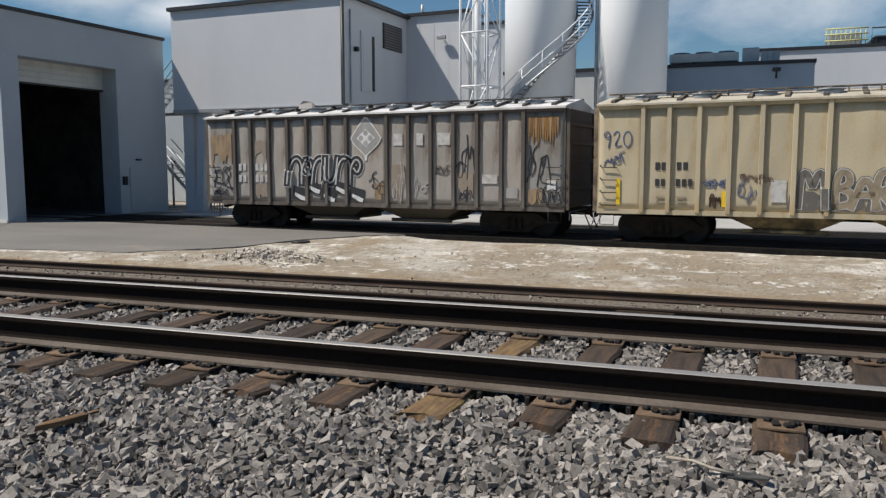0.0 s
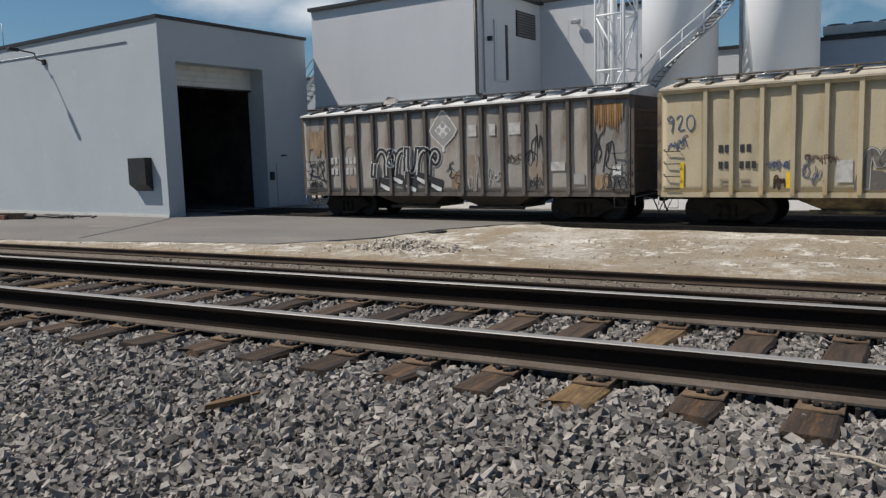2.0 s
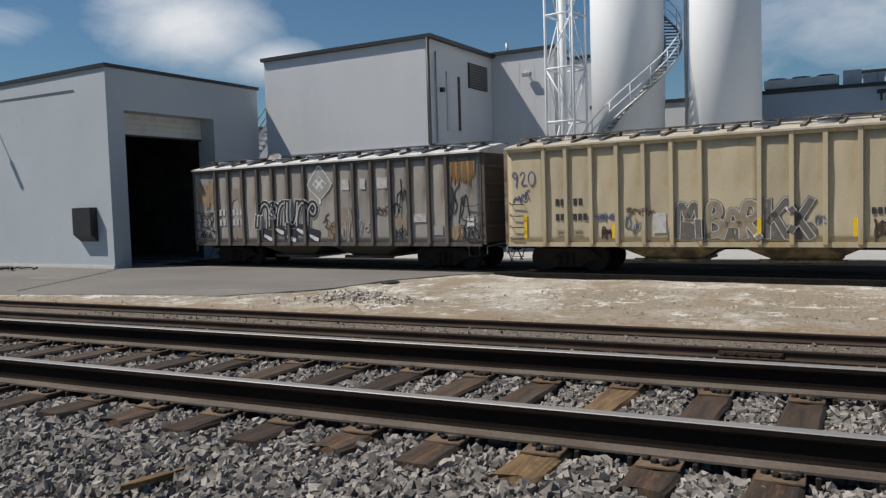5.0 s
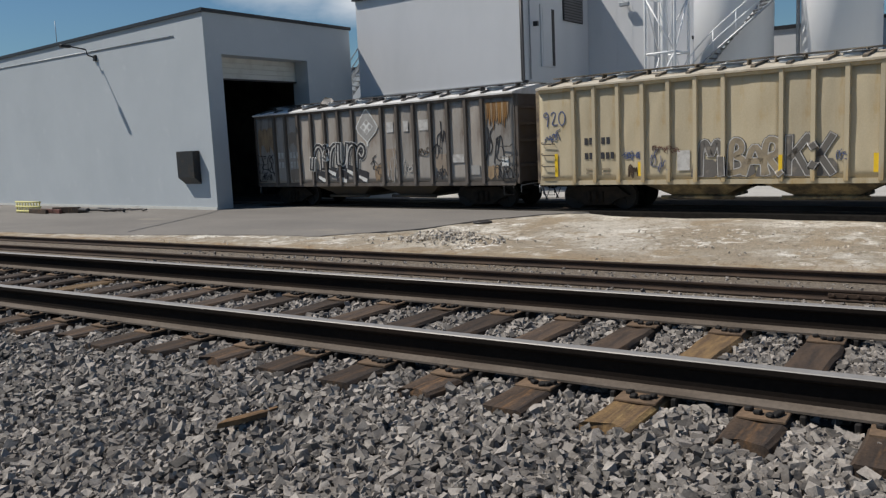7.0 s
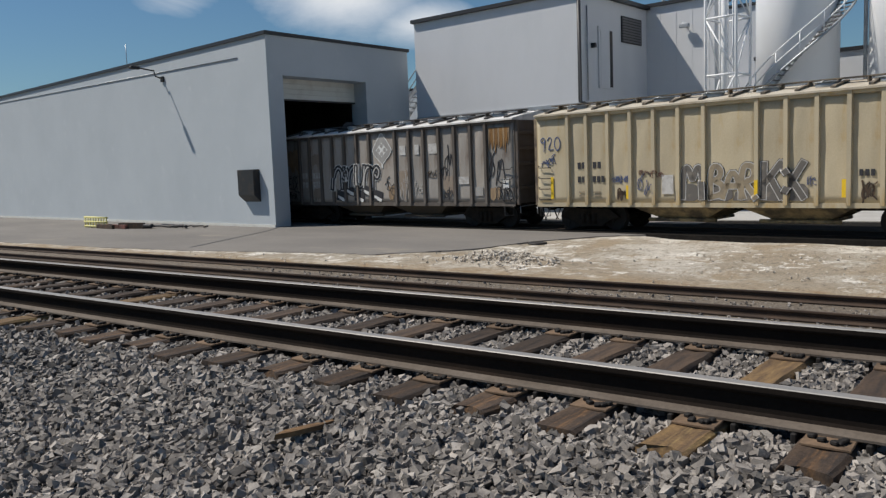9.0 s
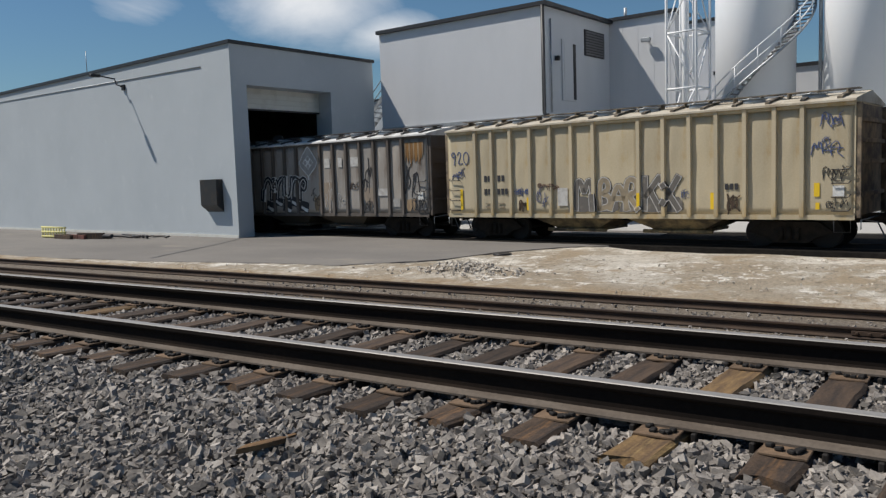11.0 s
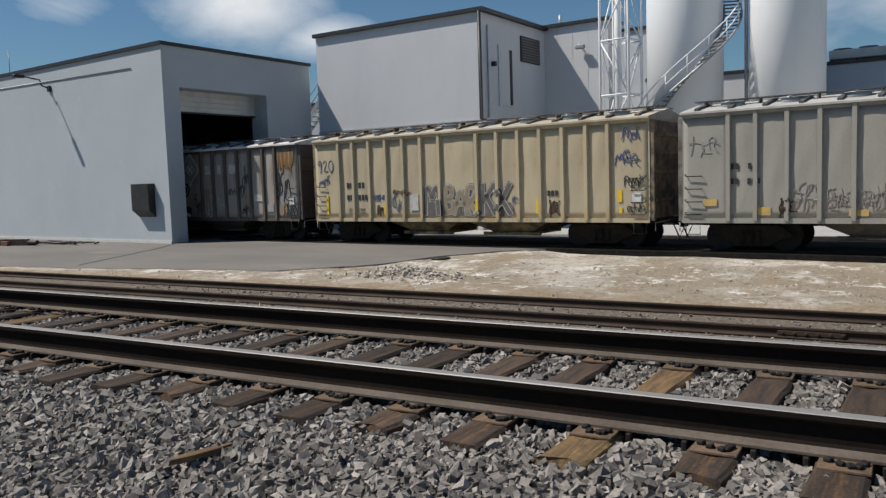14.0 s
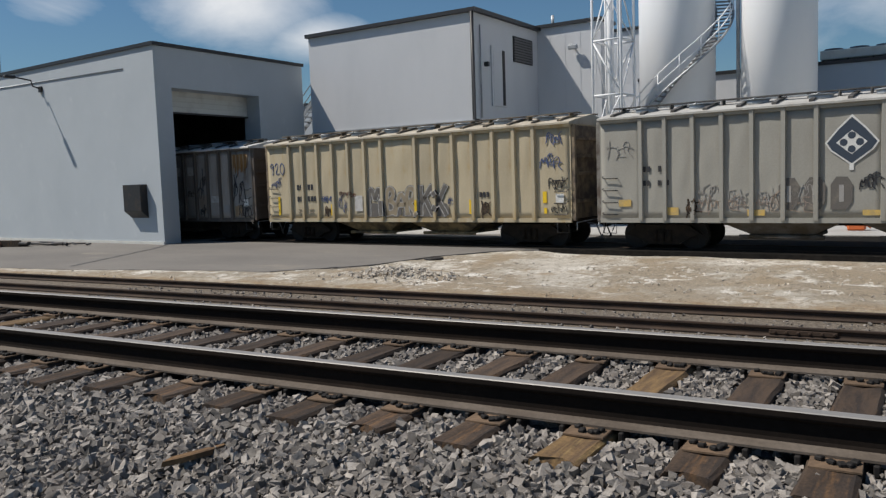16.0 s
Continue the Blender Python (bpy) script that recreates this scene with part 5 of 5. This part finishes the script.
# strokes of hasty tags: hooks, arches, zigzags and slashes
TAGS = [[(0.1, 0.1), (0.0, 0.8), (0.5, 1.0), (0.9, 0.6), (0.5, 0.35), (1.1, -0.1)], [(0.0, 0.0), (0.35, 0.95), (0.55, 0.25), (0.85, 1.0), (1.2, 0.1)], [(0.9, 0.9), (0.2, 0.75), (0.7, 0.45), (0.1, 0.1), (1.3, 0.0)],
        [(-0.1, 0.5), (0.5, 0.62), (1.2, 0.45)], [(0.3, 1.15), (0.5, 0.5), (0.2, -0.2)], [(0.8, 0.5), (0.4, 0.8), (0.05, 0.4), (0.5, 0.05), (0.95, 0.4), (0.6, 0.9), (1.2, 1.1)]]


def scrawl(car, x, z, w, h, mat, seed, width=0.03, n=14, name="spray_tag"):
    """A hasty tag: a few crooked strokes side by side, thinner towards the end."""
    rnd = random.Random(seed)
    count = max(2, min(5, round(1.7 * w / h)))
    step = w / count
    for i in range(count):
        grow, drop = rnd.uniform(0.65, 1.1), rnd.uniform(-0.1, 0.25)
        for line in rnd.sample(TAGS, 2):
            pts = [(x + step * (i + 0.05 + 0.95 * u) + rnd.uniform(-0.1, 0.1) * step, z + h * (drop + grow * v) + rnd.uniform(-0.08, 0.08) * h) for u, v in line]
            bm = bmesh.new()
            spray(bm, rounded(pts, 1 + rnd.randrange(2)), width * rnd.uniform(0.6, 1.0), 0.014 + 0.0007 * (i % 3))
            part(name, bm, M[mat], car)


def stain(car, x0, x1, z0, z1, mat, seed):
    """A wash of rust or dirt that ends in uneven runs below."""
    rnd = random.Random(seed)
    n = max(4, int((x1 - x0) / 0.07))
    low = [(x1 - (x1 - x0) * i / n, z0 + rnd.uniform(0, 0.45) * (z1 - z0)) for i in range(n + 1)]
    top = [(x0 + (x1 - x0) * i / n, z1 - rnd.uniform(0, 0.12) * (z1 - z0)) for i in range(n + 1)]
    bm = bmesh.new()
    plate(bm, low + top, FACE + 0.012, 0.012)
    part("rust_stain", bm, M[mat], car)


def patch(car, x0, x1, z0, z1, mat, name="stencil_patch", label=""):
    bm = bmesh.new()
    plate(bm, [(x0, z0), (x1, z0), (x1, z1), (x0, z1)], FACE + 0.008, 0.012)
    return part(name, bm, M[mat], car, label)


def marks(car, x, z, counts, h, mat, gap=0.0):
    """Stencilled characters as plain bars, one for each."""
    k = 0
    for n in counts:
        for i in range(n):
            bm = bmesh.new()
            x0 = x + k
            plate(bm, [(x0, z), (x0 + h * 0.55, z), (x0 + h * 0.55, z + h), (x0, z + h)], FACE + 0.006, 0.012)
            part("stencil_mark", bm, M[mat], car)
            k += h * 0.82
        k += gap


def diamond(car, x, z, r, h, outer, inner):
    bm = bmesh.new()
    plate(bm, [(x - r, z), (x - r * 0.8, z - h * 0.28), (x - 0.05, z - h * 0.78), (x - 0.05, z - h), (x + 0.05, z - h), (x + 0.05, z - h * 0.78), (x + r * 0.8, z - h * 0.28), (x + r, z), (x + r * 0.55, z + h * 0.5),
               (x, z + h), (x - r * 0.55, z + h * 0.5)], FACE + 0.006, 0.010)
    e = part("emblem", bm, M[outer], car)
    bm = bmesh.new()
    q = r * 0.92
    pts = [(x - q, z), (x - q * 0.8, z - h * 0.26), (x, z - h * 0.76), (x + q * 0.8, z - h * 0.26), (x + q, z), (x + q * 0.52, z + h * 0.48), (x, z + h * 0.9), (x - q * 0.52, z + h * 0.48)]
    plate(bm, pts, FACE + 0.003, 0.010)
    part("emblem_field", bm, M[inner], car)
    bm = bmesh.new()
    q = r * 0.58
    plate(bm, [(x - q, z), (x, z - q * 0.85), (x + q, z), (x, z + q * 0.85)], FACE, 0.010)
    part("emblem_centre", bm, M[outer], car)
    for dx, dz in ((-0.3, 0), (0.3, 0), (0, 0.28), (0, -0.28)):
        bm = bmesh.new()
        plate(bm, [(x + dx * r + 0.15 * r * math.cos(a * math.pi / 6), z + dz * r + 0.15 * r * math.sin(a * math.pi / 6)) for a in range(12)], FACE - 0.003, 0.010)
        part("emblem_dot", bm, M[inner], car)


def decorate():
    L, Z = -LENGTH / 2, SILL
    brown, tan, grey = CARS
    # brown car
    diamond(brown, -0.02, Z + 2.18, 0.60, 0.74, "white_paint", "pale_grey")
    for x, wd in ((1.02, 0.34), (1.86, 0.24), (2.62, 0.44)):
        patch(brown, x, x + wd, Z + 1.92, Z + 2.30, "faded_white")
    # rust runs of uneven length under the roof
    rnd = random.Random(2)
    for i in range(13):
        x = 5.62 + 0.075 * i
        drop = 0.72 + rnd.uniform(-0.12, 0.16) - 0.25 * (abs(i - 6) > 4)
        bm = bmesh.new()
        plate(bm, [(x, Z + 2.72), (x + 0.077, Z + 2.72), (x + 0.066, Z + 2.70 - drop * 0.8 + rnd.uniform(-0.1, 0.1)), (x + 0.038, Z + 2.70 - drop + rnd.uniform(-0.18, 0.12)), (x + 0.01, Z + 2.70 - drop * 0.8 + rnd.uniform(-0.1, 0.1))], FACE + 0.008, 0.012 + 0.001 * (i % 2))
        part("rust_stain", bm, M["rust_stain" if i % 3 else "rust_wash"], brown, "orange rust stain running down the sheet")
    for i, (x0, x1, z0, z1, mat) in enumerate(((-6.62, -5.66, 1.15, 2.45, "rust_wash"), (-4.62, -4.10, 0.05, 0.66, "brown_wash"), (-4.62, -4.12, 1.45, 2.2, "brown_wash"), (0.30, 0.66, 0.08, 0.72, "rust_wash"),
                                               (0.92, 1.42, 0.1, 1.4, "brown_wash"), (3.34, 3.85, 0.2, 1.1, "brown_wash"), (5.66, 6.1, 0.1, 0.6, "rust_wash"))):
        stain(brown, x0, x1, Z + z0, Z + z1, mat, 80 + i)
    for x in (-5.36, -4.60):
        for z in (1.10, 0.70):
            marks(brown, x, Z + z, (2 if x < -5 else 3,), 0.25, "faded_white")
    lettering(brown, "graffiti", "nqnUnq", -3.15, Z + 0.66, 2.95, 0.88, [(0.31, "white_paint"), (0.265, "black_paint"), (0.055, "faded_white")], 0.10, -0.05, "black and white bubble graffiti")
    for i, (a, z, k) in enumerate(((-3.05, 0.05, 1.0), (-2.45, 0.30, 0.8), (-1.85, 0.02, 1.1), (-1.35, 0.28, 0.9), (-0.72, 0.04, 1.0))):
        bm = bmesh.new()
        x, z = a, Z + z
        plate(bm, [(x, z + 0.10), (x + 0.58, z - 0.02), (x + 0.66, z + 0.42 * k), (x + 0.10, z + 0.55 * k)], FACE + 0.006 - 0.002 * (i % 2), 0.012)
        part("graffiti", bm, M["black_paint"], brown)
        bm = bmesh.new()
        plate(bm, [(x + 0.16, z + 0.30), (x + 0.60, z + 0.14), (x + 0.56, z + 0.02), (x + 0.40, z + 0.05), (x + 0.14, z + 0.20)], FACE + 0.001 - 0.002 * (i % 2), 0.012)
        part("graffiti", bm, M["white_paint"], brown)
    for x, z, w, h, mat, seed, width in ((-6.65, 0.55, 0.95, 0.75, "black_paint", 3, 0.035), (-6.55, 0.15, 0.7, 0.3, "black_paint", 13, 0.02), (3.25, 0.9, 0.6, 1.1, "black_paint", 4, 0.045), (5.55, 0.75, 0.75, 0.95, "black_paint", 5, 0.04),
                                         (5.9, 0.15, 0.7, 0.5, "black_paint", 15, 0.025), (0.12, 0.35, 0.5, 0.65, "black_paint", 6, 0.03), (0.95, 0.15, 0.5, 1.0, "faded_white", 7, 0.02), (3.35, 0.1, 0.45, 0.4, "black_paint", 8, 0.04),
                                         (2.5, 0.95, 0.5, 0.4, "tie_old", 18, 0.02), (1.75, 0.3, 0.5, 0.5, "faded_white", 19, 0.015)):
        scrawl(brown, x, Z + z, w, h, mat, seed, width)
    for x0, x1, z0, z1, mat in ((4.15, 4.65, 0.72, 1.0, "faded_white"), (4.95, 5.32, 0.28, 0.60, "pale_grey"), (6.25, 6.52, 0.55, 0.88, "white_paint")):
        patch(brown, x0, x1, Z + z0, Z + z1, mat)
    # tan car
    lettering(tan, "graffiti_tag", "92O", L + 0.14, Z + 1.78, 0.86, 0.48, [(0.028, "blue_paint")], 0, 0.02)
    scrawl(tan, L + 0.2, Z + 1.28, 0.5, 0.42, "blue_paint", 31, 0.02, 8)
    marks(tan, -5.14, Z + 1.15, (2, 2), 0.21, "black_paint", 0.24)
    marks(tan, -5.14, Z + 0.70, (2, 3), 0.20, "black_paint", 0.24)
    for x in (-5.1, -4.55):
        for z in (0.36, 0.24):
            patch(tan, x, x + 0.26, Z + z, Z + z + 0.05, "spray_tan", "stencil_line")
    for x0, wd, z0, z1 in ((L + 0.56, 0.11, 0.16, 0.90), (-3.35, 0.12, 0.15, 0.58), (3.0, 0.12, 0.18, 0.66), (5.80, 0.14, 0.52, 0.88), (5.84, 0.10, 0.18, 0.36)):
        patch(tan, x0, x0 + wd, Z + z0, Z + z1, "yellow", "reflector", "yellow reflective strip")
    for x in (-0.775, 0.775):
        bm = bmesh.new()
        box(bm, x - 0.05, x + 0.05, -0.114, -0.1075, Z + 0.22, Z + 0.68)
        part("reflector", bm, M["yellow"], tan, "yellow reflective strip")
    # outlined block letters, with dark shading at their feet
    for x0, x1, h in ((-1.72, -0.86, 0.50), (-0.66, 0.10, 0.40), (0.10, 0.66, 0.30), (0.86, 1.48, 0.42), (1.66, 2.18, 0.46)):
        bm = bmesh.new()
        plate(bm, rounded([(x0, Z + 0.10), (x1, Z + 0.08), (x1 - 0.03, Z + 0.08 + h), (x0 + 0.08, Z + 0.12 + h), (x0, Z + 0.10)], 1)[:-1], FACE + 0.0085, 0.012)
        part("graffiti", bm, M["spray_grey"], tan, "dark shading of the block graffiti")
    for ch, x, w in (("M", -1.48, 0.70), ("B", -0.66, 0.52), ("A", -0.24, 0.66), ("R", 0.28, 0.52), ("K", 0.90, 0.55), ("X", 1.40, 0.66)):
        lettering(tan, "graffiti", ch, x, Z + 0.20, w, 0.92, [(0.235, "black_paint"), (0.205, "faded_white"), (0.155, "spray_tan" if ch in "BAR" else "spray_grey")], 0.0, 0.10, "white outlined block graffiti")
    for x, z, w, h, mat, seed, width, n in ((-3.86, 0.66, 0.58, 0.22, "blue_paint", 33, 0.022, 14), (-3.66, 0.12, 0.26, 0.38, "tie_old", 34, 0.05, 6), (-3.02, 0.34, 0.55, 0.5, "blue_paint", 35, 0.02, 14), (-2.9, 0.85, 0.8, 0.2, "red", 36, 0.015, 12),
                                            (2.12, 0.5, 0.24, 0.25, "blue_paint", 38, 0.015, 8), (3.45, 0.12, 0.36, 0.44, "tie_old", 37, 0.045, 6), (5.95, 2.25, 0.5, 0.45, "blue_paint", 40, 0.022, 6), (5.70, 1.62, 0.75, 0.5, "blue_paint", 41, 0.024, 8),
                                            (6.0, 0.92, 0.62, 0.42, "black_paint", 44, 0.018, 12), (6.1, 0.2, 0.5, 0.25, "black_paint", 45, 0.018, 6)):
        scrawl(tan, x, Z + z, w, h, mat, seed, width, n)
    patch(tan, -2.12, -1.74, Z + 0.30, Z + 0.88, "faded_white", "paint_patch")
    marks(tan, 3.42, Z + 0.74, (3,), 0.17, "black_paint")
    patch(tan, 6.26, 6.54, Z + 0.52, Z + 0.80, "white_paint")
    # grey car
    diamond(grey, 0.05, Z + 1.95, 0.62, 0.70, "white_paint", "navy")
    marks(grey, L + 1.35, Z + 1.38, (2, 2), 0.16, "black_paint", 0.2)
    marks(grey, L + 1.35, Z + 0.98, (2, 3), 0.15, "black_paint", 0.2)
    for i in range(3):
        x = L + 5.1 + 0.63 * i
        bm = bmesh.new()
        plate(bm, rounded([(x, Z + 0.25), (x + 0.5, Z + 0.25), (x + 0.52, Z + 1.08), (x, Z + 1.1), (x, Z + 0.25)], 1)[:-1], FACE + 0.008, 0.012)
        part("graffiti", bm, M["spray_grey"], grey, "dark grey spray block")
        bm = bmesh.new()
        plate(bm, [(x + 0.2, Z + 0.45), (x + 0.31, Z + 0.45), (x + 0.31, Z + 0.88), (x + 0.2, Z + 0.88)], FACE + 0.004, 0.012)
        part("graffiti", bm, M["pale_grey"], grey)
    scrawl(grey, L + 7.0, Z + 0.75, 0.55, 0.35, "black_paint", 51, 0.035, 8)
    scrawl(grey, L + 2.6, Z + 0.15, 0.4, 0.35, "tie_old", 52, 0.05, 6)
    for x0, x1, z0, z1 in ((0.6, 0.98, 0.38, 0.58), (2.0, 2.4, 0.12, 0.34), (4.3, 4.75, 0.1, 0.26), (7.1, 7.5, 0.1, 0.24)):
        patch(grey, L + x0, L + x1, Z + z0, Z + z1, "faded_yellow", "reflector", "faded yellow reflective panel")
    scrawl(grey, L + 0.2, Z + 1.85, 0.8, 0.4, "pale_grey", 53, 0.018)
    for k, (x, w) in enumerate(((-3.9, 0.6), (-3.05, 0.55), (-2.3, 0.62), (-1.5, 0.6))):
        scrawl(grey, x, Z + 0.18, w, 0.5, "red_wash", 60 + k, 0.014)
        scrawl(grey, x, Z + 0.45, w, 0.45, "pale_grey", 70 + k, 0.016)


M["spray_tan"] = material("tan_spray_fill", (0.30, 0.245, 0.165), 0.75, second=(0.20, 0.165, 0.12), scale=4, cover=0.45, fine=0.15)
M["pale_grey"] = material("washed_grey_paint", (0.36, 0.35, 0.335), 0.75, second=(0.27, 0.255, 0.24), scale=1.4, stretch=(2, 2, 0.4), cover=0.45, soft=0.3, fine=0.12, vary=0.12)
M["rust_wash"] = material("tan_rust_wash", (0.34, 0.24, 0.14), 0.85, second=(0.20, 0.14, 0.09), scale=2.5, stretch=(2, 1, 0.5), cover=0.5, soft=0.3, fine=0.15)
M["brown_wash"] = material("brown_dirt_wash", (0.22, 0.17, 0.13), 0.85, second=(0.30, 0.25, 0.20), scale=2.2, stretch=(2, 1, 0.5), cover=0.5, soft=0.5, fine=0.15)
M["blue_paint"] = material("blue_spray_paint", (0.07, 0.10, 0.22), 0.7, fine=0.15)
M["red_wash"] = material("faint_red_spray", (0.36, 0.27, 0.22), 0.75, fine=0.15)
M["faded_yellow"] = material("faded_yellow_panel", (0.60, 0.40, 0.10), 0.55, second=(0.45, 0.33, 0.14), scale=6, fine=0.1)
decorate()

# ---------------------------------------------------------------- what moves


def motions():
    """The train backs slowly into the shed; the wheels roll."""
    # seconds and the place along x of the near top corner of the tan car's leading end
    lead = [(0.0, -3.66), (1.0, -4.82), (3.5, -7.70), (7.0, -11.70), (8.5, -13.45), (13.0, -18.84), (15.5, -21.74), (16.0, -22.30)]
    turn = radians(TRAIN_YAW)
    c, s = math.cos(turn), math.sin(turn)

    def place(x, shift):
        d = LENGTH / 2 + shift
        return pose(x + c * d, train_side(x) + s * d, 0, 0, 0, TRAIN_YAW)

    for car, shift in zip(CARS, (-(LENGTH + 0.97), 0.0, LENGTH + 0.97)):
        walk(car, [(t, place(x, shift)) for t, x in lead])
    ts = [0.4 * i for i in range(41)]
    xs = np.interp(ts, [t for t, _ in lead], [x for _, x in lead])
    for ax, w in WHEELS:
        walk(ax, [(t, pose(w, 0, 0, 0, math.degrees((x - xs[0]) / 0.42), 0)) for t, x in zip(ts, xs)])


motions()
